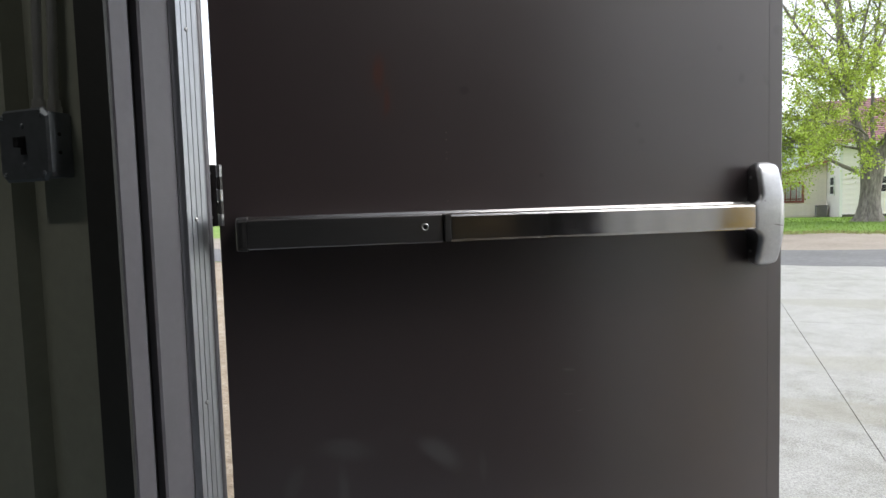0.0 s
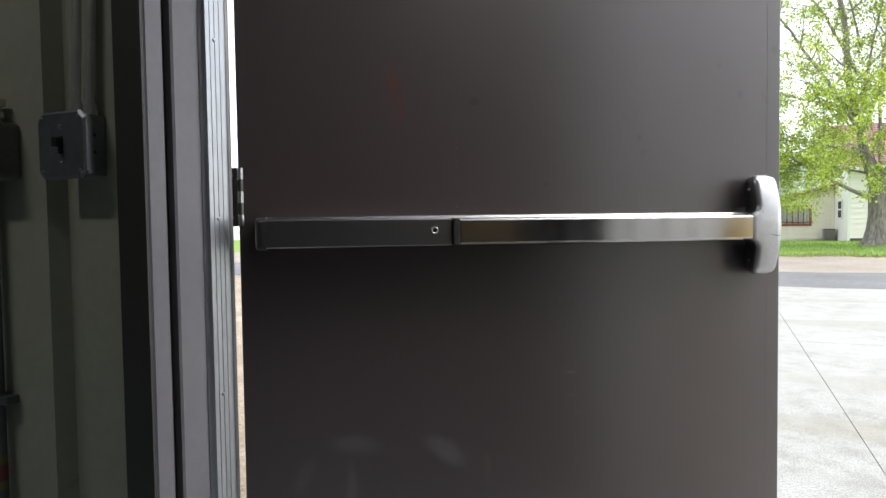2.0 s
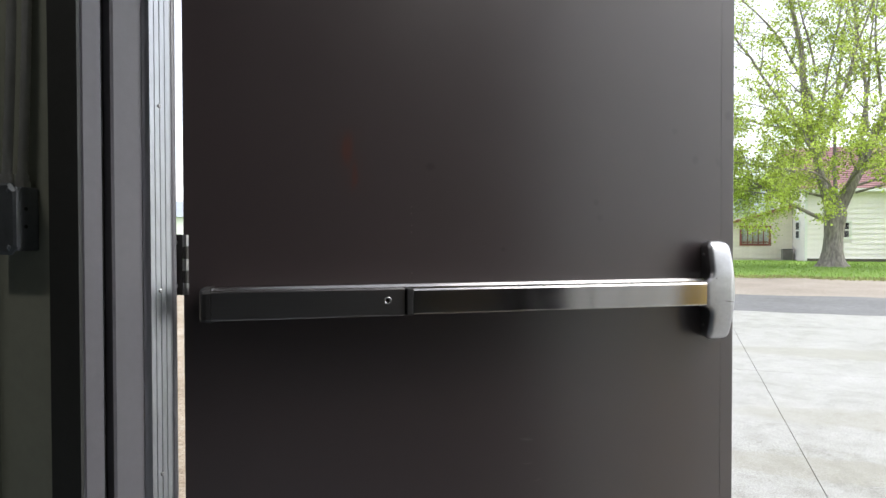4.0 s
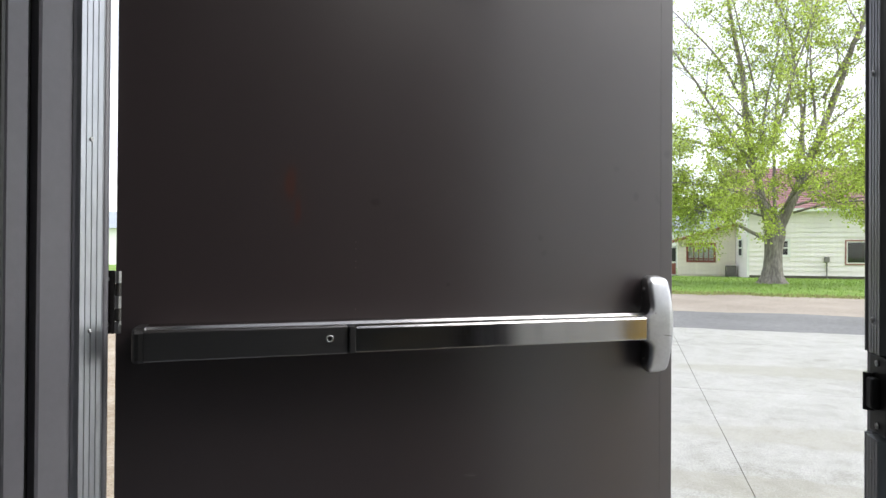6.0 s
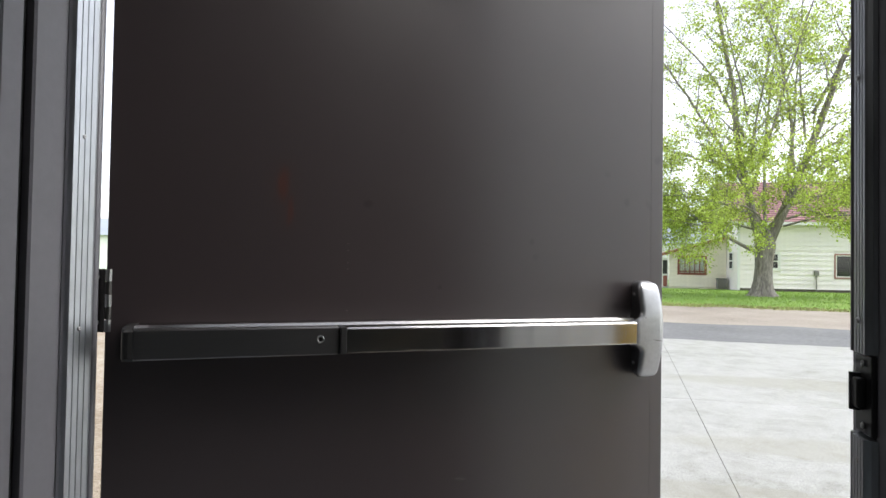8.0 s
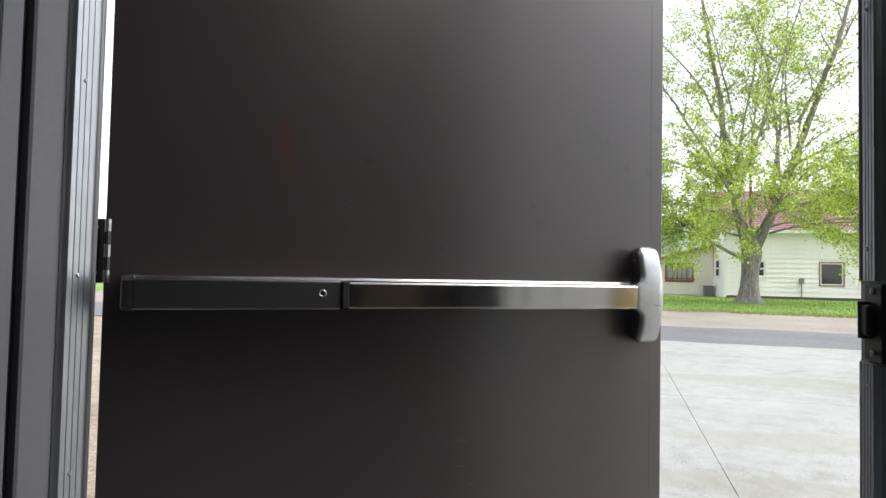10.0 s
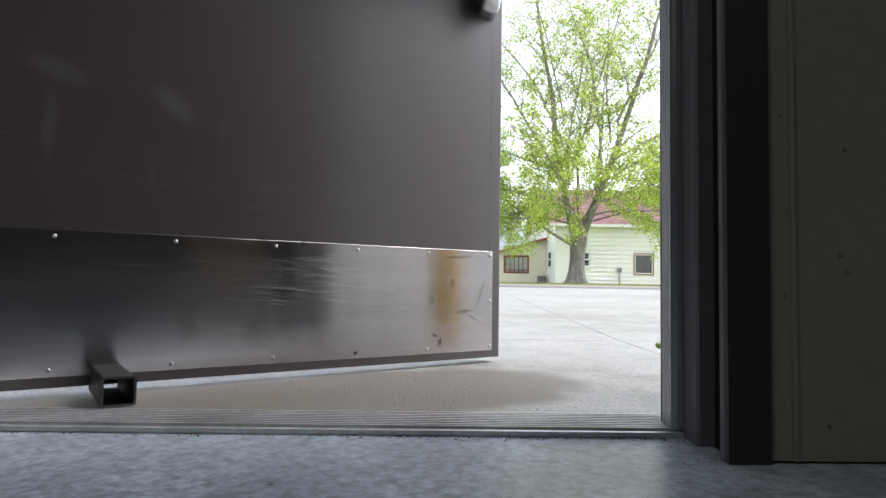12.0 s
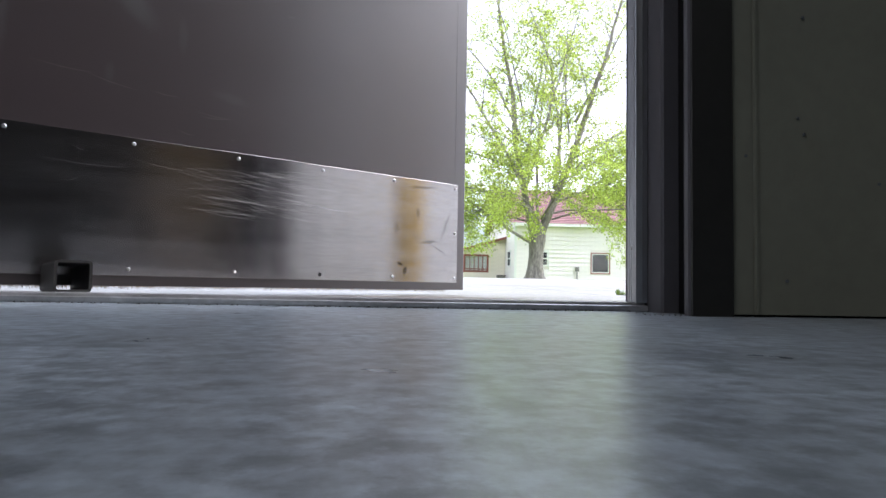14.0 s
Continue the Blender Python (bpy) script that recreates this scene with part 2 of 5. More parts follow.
def slab_material():
    m = ground_material("weathered_concrete", ((0.25, 0.245, 0.215), (0.365, 0.36, 0.34), (0.425, 0.42, 0.405)), (0.7, 6.0), 0.52, 0.002, 160)
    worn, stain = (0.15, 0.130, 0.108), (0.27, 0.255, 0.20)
    nt = m.node_tree
    b = nt.nodes["Principled BSDF"]
    old = b.inputs["Base Color"].links[0].from_socket
    tc = nt.nodes.new("ShaderNodeTexCoord")
    sp = nt.nodes.new("ShaderNodeTexNoise")
    socket(sp, "Scale", 150.0), socket(sp, "Detail", 4.0), socket(sp, "Roughness", 0.7)
    rg = nt.nodes.new("ShaderNodeMapRange")
    for k, v in zip(("From Min", "From Max", "To Min", "To Max"), (0.36, 0.62, 0.62, 1.22)):
        socket(rg, k, v)
    hs = nt.nodes.new("ShaderNodeHueSaturation")
    nt.links.new(tc.outputs["Object"], sp.inputs["Vector"]), nt.links.new(sp.outputs["Fac"], rg.inputs["Value"])
    nt.links.new(rg.outputs[0], hs.inputs["Value"]), nt.links.new(old, hs.inputs["Color"]), nt.links.new(hs.outputs[0], b.inputs["Base Color"])
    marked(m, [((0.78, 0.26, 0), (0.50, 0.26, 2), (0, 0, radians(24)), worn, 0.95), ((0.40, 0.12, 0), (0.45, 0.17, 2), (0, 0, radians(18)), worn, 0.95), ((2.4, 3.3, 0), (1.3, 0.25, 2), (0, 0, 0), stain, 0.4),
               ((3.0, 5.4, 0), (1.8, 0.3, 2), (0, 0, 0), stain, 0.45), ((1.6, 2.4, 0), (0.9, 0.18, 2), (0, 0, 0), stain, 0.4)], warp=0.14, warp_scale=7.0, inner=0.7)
    return m


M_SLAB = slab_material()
M_ASPHALT = ground_material("old_asphalt", ((0.10, 0.10, 0.10), (0.145, 0.145, 0.147), (0.20, 0.20, 0.20)), (0.6, 14.0), 0.85, 0.004, 60)
M_GRAVEL = ground_material("tan_gravel", ((0.20, 0.17, 0.14), (0.28, 0.24, 0.20), (0.36, 0.32, 0.27)), (0.5, 18.0), 0.9, 0.01, 40)
M_LAWN = ground_material("spring_lawn", ((0.10, 0.19, 0.025), (0.16, 0.27, 0.04), (0.24, 0.30, 0.07)), (0.35, 8.0), 0.9, 0.02, 30)
M_CHIPS = ground_material("dry_dirt_and_chips", ((0.20, 0.15, 0.10), (0.32, 0.26, 0.19), (0.46, 0.40, 0.32)), (1.5, 26.0), 0.95, 0.02, 34)
M_GRASS = material("grass_blades", (0.20, 0.32, 0.045), 0.7, island=0.2)
M_DRYGRASS = material("straw_grass", (0.26, 0.24, 0.10), 0.8, island=0.3)
M_BARK = material("maple_bark", (0.25, 0.22, 0.21), 0.9, blotch=(3, 0.25), grain=(22, 0.5), bump=0.05, bump_scale=14, stretch=(1, 1, 0.2))
M_LEAF = material("young_maple_leaves", (0.44, 0.53, 0.11), 0.5, island=0.5)
leaf_nt = M_LEAF.node_tree
leaf_b = leaf_nt.nodes["Principled BSDF"]
leaf_t = leaf_nt.nodes.new("ShaderNodeBsdfTranslucent")
leaf_mix = leaf_nt.nodes.new("ShaderNodeMixShader")
leaf_mix.inputs[0].default_value = 0.5
leaf_nt.links.new(leaf_b.inputs["Base Color"].links[0].from_socket, leaf_t.inputs["Color"])
leaf_nt.links.new(leaf_b.outputs[0], leaf_mix.inputs[1]), leaf_nt.links.new(leaf_t.outputs[0], leaf_mix.inputs[2])
leaf_nt.links.new(leaf_mix.outputs[0], leaf_nt.nodes["Material Output"].inputs["Surface"])
M_BLIND = material("tan_blind_cloth", (0.28, 0.235, 0.18), 0.9, blotch=(3, 0.1), grain=(80, 0.08))
blind_nt = M_BLIND.node_tree
blind_t = blind_nt.nodes.new("ShaderNodeBsdfTranslucent")
blind_mix = blind_nt.nodes.new("ShaderNodeMixShader")
blind_mix.inputs[0].default_value = 0.6
blind_nt.links.new(blind_nt.nodes["Principled BSDF"].inputs["Base Color"].links[0].from_socket, blind_t.inputs["Color"])
blind_nt.links.new(blind_nt.nodes["Principled BSDF"].outputs[0], blind_mix.inputs[1]), blind_nt.links.new(blind_t.outputs[0], blind_mix.inputs[2])
blind_nt.links.new(blind_mix.outputs[0], blind_nt.nodes["Material Output"].inputs["Surface"])
M_CLAP = material("white_clapboard", (0.80, 0.75, 0.735), 0.6, blotch=(0.8, 0.06), grain=(9, 0.04))
M_CREAM = material("cream_clapboard", (0.78, 0.715, 0.62), 0.6, blotch=(0.8, 0.08), grain=(9, 0.04))
M_ROOF = material("red_shingle_roof", (0.25, 0.13, 0.135), 0.8, blotch=(1.5, 0.2), grain=(14, 0.15))
M_REDTRIM = material("red_trim_paint", (0.26, 0.085, 0.07), 0.55, blotch=(4, 0.15))
M_WHITE = material("white_trim_paint", (0.75, 0.75, 0.73), 0.5, grain=(20, 0.04))
M_CURTAIN = material("pale_curtain", (0.75, 0.74, 0.72), 0.9, blotch=(6, 0.15))
M_DARKIN = material("dark_interior", (0.03, 0.032, 0.035), 0.8)
M_GREYROOF = material("blue_grey_roof", (0.30, 0.33, 0.37), 0.8, blotch=(1.0, 0.1))
M_STONE = material("dark_foundation", (0.10, 0.085, 0.075), 0.9, grain=(10, 0.2))
M_ACU = material("grey_unit_metal", (0.20, 0.19, 0.18), 0.5, 0.3, grain=(30, 0.1))
M_GLASS = bpy.data.materials.new("window_glass")
M_GLASS.use_nodes = True
gb = M_GLASS.node_tree.nodes["Principled BSDF"]
socket(gb, "Base Color", (0.8, 0.85, 0.85, 1)), socket(gb, "Roughness", 0.03), socket(gb, "Transmission Weight", 1.0)
socket(gb, "IOR", 1.45)

# ---- mesh helpers ----


def box_bm(bm, x0, y0, z0, x1, y1, z1, bevel=0.0, seg=2):
    r = bmesh.ops.create_cube(bm, size=1.0, matrix=Matrix.Translation(((x0 + x1) / 2, (y0 + y1) / 2, (z0 + z1) / 2))
                              @ Matrix.Diagonal((x1 - x0, y1 - y0, z1 - z0, 1)))
    if bevel:
        es = list({e for v in r["verts"] for e in v.link_edges})
        bmesh.ops.bevel(bm, geom=es, offset=bevel, segments=seg, affect="EDGES", profile=0.6)
    return r["verts"]


def cyl_bm(bm, a, b, r0, r1=None, seg=20):
    a, b = Vector(a), Vector(b)
    d = b - a
    m = Matrix.Translation((a + b) / 2) @ d.to_track_quat("Z", "Y").to_matrix().to_4x4()
    return bmesh.ops.create_cone(bm, cap_ends=True, segments=seg, radius1=r0, radius2=r0 if r1 is None else r1, depth=d.length, matrix=m)["verts"]


def tube_bm(bm, pts, radii, seg=8, cap=True):
    """A tapered tube through pts."""
    rings, side = [], None
    pts = [Vector(p) for p in pts]
    for i, p in enumerate(pts):
        d = (pts[min(i + 1, len(pts) - 1)] - pts[max(i - 1, 0)]).normalized()
        if side is None:
            side = d.orthogonal().normalized()
        side = (side - d * side.dot(d)).normalized()
        other = d.cross(side)
        r = radii[i] if hasattr(radii, "__len__") else radii
        rings.append([bm.verts.new(p + (side * math.cos(2 * math.pi * k / seg) + other * math.sin(2 * math.pi * k / seg)) * r) for k in range(seg)])
    for a, b in zip(rings, rings[1:]):
        for k in range(seg):
            bm.faces.new((a[k], a[(k + 1) % seg], b[(k + 1) % seg], b[k])).smooth = True
    if cap:
        bm.faces.new(rings[0][::-1]), bm.faces.new(rings[-1])


def prism_bm(bm, outline, z0, z1):
    """An outline in x, y, upright from z0 to z1."""
    lo = [bm.verts.new((x, y, z0)) for x, y in outline]
    hi = [bm.verts.new((x, y, z1)) for x, y in outline]
    n = len(outline)
    for k in range(n):
        bm.faces.new((lo[k], lo[(k + 1) % n], hi[(k + 1) % n], hi[k]))
    bm.faces.new(lo[::-1]), bm.faces.new(hi)


def mesh_of(name, bm, mat, smooth=False):
    bmesh.ops.recalc_face_normals(bm, faces=bm.faces)
    uv = bm.loops.layers.uv.new("brush")
    for f in bm.faces:
        if smooth:
            f.smooth = True
        for lp in f.loops:
            c = lp.vert.co
            lp[uv].uv = (c.x, c.z + 0.37 * c.y)
    me = bpy.data.meshes.new(name)
    bm.to_mesh(me)
    bm.free()
    me.materials.append(mat)
    return me


def part(name, bm, mat, parent=None, label="", smooth=False):
    ob = new(name, mesh_of(name, bm, mat, smooth))
    ob.parent = parent
    return tagged(ob, label)


def thing(name, label, category, at=(0, 0, 0), turn=0.0, group="", kind=""):
    ob = new(name)
    ob.matrix_world = pose(*at, 0, 0, turn)
    return tagged(ob, label, category, group, kind)


def box(name, dims, mat, parent=None, bevel=0.0, label="", seg=2):
    bm = bmesh.new()
    box_bm(bm, *dims, bevel=bevel, seg=seg)
    return part(name, bm, mat, parent, label)


def shared(name, me, parent, m):
    ob = new(name, me)
    ob.parent = parent
    ob.matrix_local = m
    return ob


def screw_mesh(r, h):
    """A dome-headed screw along -y, with a drive recess."""
    bm = bmesh.new()
    rings = []
    for rr, y in ((r, 0), (r, -0.35 * h), (0.8 * r, -0.8 * h), (0.45 * r, -h), (0.35 * r, -h), (0.3 * r, -0.55 * h)):
        rings.append([bm.verts.new((rr * math.cos(k * math.pi / 5), y, rr * math.sin(k * math.pi / 5))) for k in range(10)])
    for a, b in zip(rings, rings[1:]):
        for k in range(10):
            bm.faces.new((a[k], a[(k + 1) % 10], b[(k + 1) % 10], b[k]))
    bm.faces.new(rings[-1]), bm.faces.new(rings[0][::-1])
    return mesh_of("screw", bm, M_SCREW, smooth=True)


SCREW = screw_mesh(0.0040, 0.0026)
DARK_SCREW = SCREW.copy()
DARK_SCREW.materials[0] = M_BOX
FACE_LEFT = pose(0, 0, 0, 0, 0, 90)    # -y turned to +x
FACE_RIGHT = pose(0, 0, 0, 0, 0, -90)  # -y turned to -x

# ---- the ground outside ----
PROFILE_Y = (-60, 0.7, 8.1, 9.6, 11.6, 15.5, 21, 31, 34, 60, 900)
PROFILE_Z = (-0.005, 0.0, 0.14, 0.165, 0.175, 0.20, 0.23, 0.10, 0.06, 0.0, 0.0)
CONCRETE_END, ASPHALT_END, GRAVEL_END, STREET_TURN = 8.2, 10.75, 15.4, 0.06


def ground_z(y):
    return float(np.interp(y, PROFILE_Y, PROFILE_Z))


def street_y(x, y):
    """The y of the street's line y at x, with the street's slight turn."""
    return y - STREET_TURN * (x - 3.0)


def strip(name, mat, x0, x1, y0, y1, lift, nx, ny, label, ragged=(0.0, 0.0), category="ground"):
    """A ground strip along the street, between two of its lines, with ragged edges."""
    bm = bmesh.new()
    rows = []
    for i in range(ny + 1):
        row = []
        for k in range(nx + 1):
            x = x0 + (x1 - x0) * k / nx
            f = i / ny
            y = street_y(x, y0 + (y1 - y0) * f)
            y += ragged[0] * (1 - f) * noise.noise((x * 1.3, 3.1, 0)) * 2 + ragged[1] * f * noise.noise((x * 1.1, 7.7, 0)) * 2
            row.append(bm.verts.new((x, y, ground_z(y) + lift)))
        rows.append(row)
    for a, b in zip(rows, rows[1:]):
        for k in range(nx):
            bm.faces.new((a[k], a[k + 1], b[k + 1], b[k]))
    return tagged(part(name, bm, mat), label, category, kind="structure")


bm = bmesh.new()
gx = [-700, -200, -80, -40, -25, -15, -10, -5, 0, 5, 10, 15, 20, 30, 45, 80, 200, 700]
gy = [-300, -60, -20, 0.7, 3, 5.5, 8.1, 9.6, 11.6, 13.5, 15.5, 18, 21, 24, 27.5, 31, 34, 45, 60, 120, 300, 900]
grid = [[bm.verts.new((x, y, ground_z(y) - 0.03)) for x in gx] for y in gy]
for a, b in zip(grid, grid[1:]):
    for k in range(len(gx) - 1):
        bm.faces.new((a[k], a[k + 1], b[k + 1], b[k]))
tagged(part("ground", bm, M_LAWN), "green spring lawn with thin straw-coloured edges", "ground", kind="structure")
strip("road", M_ASPHALT, -60, 60, CONCRETE_END - 0.3, ASPHALT_END, -0.012, 120, 4, "worn grey asphalt road with a ragged edge", (0.0, 0.12), "road")
strip("gravel_shoulder", M_GRAVEL, -60, 60, ASPHALT_END - 0.5, GRAVEL_END, -0.018, 120, 4, "tan gravel shoulder along the road", (0.0, 0.2), "ground")
strip("dirt_bed", M_CHIPS, -30, -0.55, -0.2, CONCRETE_END - 0.4, -0.016, 60, 24, "dry tan dirt with wood chips beside the door", (0.0, 0.0), "ground")

# concrete slabs with open joints
apron = thing("pavement", "pale weathered concrete apron of large slabs", "pavement", kind="structure")
XCUTS = (-0.6, 1.535, 4.65, 7.75, 10.9, 14.0, 17.1)
YCUTS = (0.045, 1.25, 4.5, 7.0, None)
for i in range(len(XCUTS) - 1):
    for k in range(len(YCUTS) - 1):
        bm = bmesh.new()
        x0, x1 = XCUTS[i] + 0.002, XCUTS[i + 1] - 0.002
        y0 = YCUTS[k] + 0.002
        nx = 24
        lean = 0.034
        lo, hi = [], []
        for j in range(nx + 1):
            x = x0 + (x1 - x0) * j / nx
            if YCUTS[k + 1] is None:
                y1 = street_y(x, CONCRETE_END) + 0.07 * noise.noise((x * 2.3, 1.7, 0))
            else:
                y1 = YCUTS[k + 1] - 0.002
            # joints drift slightly outward
            lo.append((x + lean * max(0, y0 - 1.25), y0)), hi.append((x + lean * max(0, y1 - 1.25), y1))
        inset = 0.003
        top_lo = [bm.verts.new((x, y + inset, ground_z(y))) for x, y in lo]
        top_hi = [bm.verts.new((x, y - inset, ground_z(y))) for x, y in hi]
        rim_lo = [bm.verts.new((x, y, ground_z(y) - 0.003)) for x, y in lo]
        rim_hi = [bm.verts.new((x, y, ground_z(y) - 0.003)) for x, y in hi]
        bot_lo = [bm.verts.new((x, y, ground_z(y) - 0.1)) for x, y in lo]
        bot_hi = [bm.verts.new((x, y, ground_z(y) - 0.1)) for x, y in hi]
        for j in range(nx):
            for p, q in ((top_lo, top_hi), (rim_lo, top_lo), (top_hi, rim_hi), (bot_lo, rim_lo), (rim_hi, bot_hi)):
                bm.faces.new((p[j], p[j + 1], q[j + 1], q[j]))
        for s in (0, nx):
            bm.faces.new((bot_lo[s], rim_lo[s], top_lo[s], top_hi[s], rim_hi[s], bot_hi[s]))
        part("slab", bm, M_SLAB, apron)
bm = bmesh.new()
for x in XCUTS[1:-1]:
    for ya, yb in ((0.05, 0.69), (0.69, 1.25), (1.25, 8.0)):
        vs = [bm.verts.new((x + dx + 0.034 * max(0, y - 1.25), y, ground_z(y) - 0.006)) for dx, y in ((-0.006, ya), (0.006, ya), (0.006, yb), (-0.006, yb))]
        bm.faces.new(vs)
for y in YCUTS[1:-1]:
    vs = [bm.verts.new((x, y + dy, ground_z(y) - 0.0075)) for x, dy in ((-0.6, -0.006), (17.1, -0.006), (17.1, 0.006), (-0.6, 0.006))]
    bm.faces.new(vs)
part("joint_fill", bm, M_GRAVEL, apron)

# ---- the shop: floor, walls, ceiling ----
OPEN_L, OPEN_R, HEAD_Z = 0.021, 1.208, 2.14   # faces of the door frame's reveals
WALL_IN, WALL_OUT = -0.198, -0.012
ROOM = (-5.0, -7.5, 6.5, 3.6)                 # x0, y0, x1, ceiling
bm = bmesh.new()
box_bm(bm, ROOM[0], ROOM[1], -0.12, ROOM[2], WALL_IN + 0.044, 0.0)
box_bm(bm, OPEN_L - 0.02, WALL_IN + 0.044, -0.12, OPEN_R + 0.02, 0.041, -0.0)
tagged(part("floor", bm, M_FLOOR), "smooth sealed grey concrete floor, stained and slightly glossy", "floor", kind="structure")
bm = bmesh.new()
for x0, x1, z0, z1 in ((ROOM[0], OPEN_L - 0.025, -0.1, ROOM[3]), (OPEN_R + 0.025, ROOM[2], -0.1, ROOM[3]), (OPEN_L - 0.025, OPEN_R + 0.025, HEAD_Z + 0.03, ROOM[3])):
    box_bm(bm, x0, WALL_IN + 0.045, z0, x1, WALL_OUT, z1)
tagged(part("wall_north", bm, M_INNER), "steel-clad shop wall with the doorway", "wall", kind="structure")
for name, dims in (("wall_south", (ROOM[0], ROOM[1] - 0.15, -0.1, ROOM[2], ROOM[1], ROOM[3])),
                   ("wall_west", (ROOM[0] - 0.15, ROOM[1] - 0.15, -0.1, ROOM[0], WALL_OUT, ROOM[3]))):
    tagged(box(name, dims, M_INNER), "plain grey shop wall", "wall", kind="structure")
# the east wall has an assumed window, its tan blind added for a warm reflection
EX0, EX1, WIN = ROOM[2], ROOM[2] + 0.15, (-5.95, 0.55, -4.55, 2.35)   # y0, z0, y1, z1
bm = bmesh.new()
for y0, z0, y1, z1 in ((ROOM[1] - 0.15, -0.1, WIN[0], ROOM[3]), (WIN[2], -0.1, WALL_OUT, ROOM[3]), (WIN[0], -0.1, WIN[2], WIN[1]), (WIN[0], WIN[3], WIN[2], ROOM[3])):
    box_bm(bm, EX0, y0, z0, EX1, y1, z1)
tagged(part("wall_east", bm, M_INNER), "plain grey shop wall with one assumed window", "wall", kind="structure")
win = thing("window_1", "assumed shop window, out of view, covered by a drawn tan blind", "window", kind="structure")
bm = bmesh.new()
for y0, z0, y1, z1 in ((WIN[0], WIN[1], WIN[0] + 0.05, WIN[3]), (WIN[2] - 0.05, WIN[1], WIN[2], WIN[3]), (WIN[0] + 0.05, WIN[1], WIN[2] - 0.05, WIN[1] + 0.05), (WIN[0] + 0.05, WIN[3] - 0.05, WIN[2] - 0.05, WIN[3])):
    box_bm(bm, EX0 + 0.05, y0, z0, EX0 + 0.11, y1, z1)
part("window_frame", bm, M_TRIM, win)
bm = bmesh.new()
folds = [(EX0 + 0.030 + 0.006 * math.sin(k * 0.9), WIN[0] + 0.01 + (WIN[2] - WIN[0] - 0.02) * k / 60) for k in range(61)]
prism_bm(bm, folds + [(x + 0.002, y) for x, y in reversed(folds)], WIN[1] + 0.02, WIN[3] - 0.01)
part("blind", bm, M_BLIND, win, "tan cloth blind with daylight behind it")
tagged(box("ceiling", (ROOM[0] - 0.15, ROOM[1] - 0.15, ROOM[3], ROOM[2] + 0.15, WALL_OUT, ROOM[3] + 0.15), M_CEIL), "plain pale shop ceiling", "ceiling", kind="structure")

# ribbed siding on the outer face
siding = thing("siding", "grey ribbed steel siding on the outer wall", "siding", kind="structure")


def siding_panel(x0, x1, z0, z1):
    bm = bmesh.new()
    outline, x = [], x0
    while x < x1 - 1e-6:
        for dx, dy in ((0, 0), (0.10, 0), (0.11, 0.012), (0.14, 0.012), (0.15, 0)):
            if x + dx < x1:
                outline.append((x + dx, WALL_OUT + 0.004 + dy))
        x += 0.229
    outline += [(x1, WALL_OUT + 0.004), (x1, WALL_OUT + 0.001), (x0, WALL_OUT + 0.001)]
    prism_bm(bm, outline, z0, z1)
    part("panel", bm, M_SIDING, siding)


siding_panel(OPEN_R + 0.10, ROOM[2], 0.0, ROOM[3] + 0.1)
siding_panel(ROOM[0], OPEN_L - 0.12, 0.0, ROOM[3] + 0.1)
siding_panel(OPEN_L - 0.1, OPEN_R + 0.09, HEAD_Z + 0.09, ROOM[3] + 0.1)

# ribbed liner panels on the inner face
liner = thing("wall_liner", "cream ribbed steel liner panels on the inner wall", "wall panel", kind="structure")


def liner_panel(x0, x1, z0, z1, first, step=0.305, sign=1):
    pts = [(x0, WALL_IN)]
    xs = [first + step * k for k in range(-40, 41)]
    for r in sorted(xs):
        if x0 + 0.05 < r < x1 - 0.11:
            pts += [(r, WALL_IN), (r + 0.010, WALL_IN + 0.034), (r + 0.070, WALL_IN + 0.034), (r + 0.080, WALL_IN)]
    pts += [(x1, WALL_IN), (x1, WALL_IN + 0.040), (x0, WALL_IN + 0.040)]
    bm = bmesh.new()
    prism_bm(bm, pts, z0, z1)
    return part("panel", bm, M_LINER, liner)


liner_panel(ROOM[0] + 0.01, -0.046, 0.003, ROOM[3] - 0.01, -0.222)
liner_panel(1.264, ROOM[2] - 0.01, 0.003, ROOM[3] - 0.01, 1.52)
bm = bmesh.new()
prism_bm(bm, [(1.2935, WALL_IN - 0.0035), (1.2965, WALL_IN - 0.0035), (1.298, WALL_IN - 0.0005), (1.292, WALL_IN - 0.0005)], 0.003, ROOM[3] - 0.02)
part("edge_rib", bm, M_LINER, liner)
for sx, sz in ((1.335, 0.045), (1.46, 0.17), (1.36, 0.23), (1.352, 0.25), (1.283, 0.20), (1.36, 0.38), (1.28, 0.42)):
    shared("screw", DARK_SCREW, liner, pose(sx, WALL_IN - 0.0005, sz) @ Matrix.Diagonal((0.55, 0.55, 0.55, 1)))

# ---- door frame ----
door_frame = thing("door_frame", "grey painted steel door frame with ribbed aluminium weatherstrips", "door frame", kind="structure")


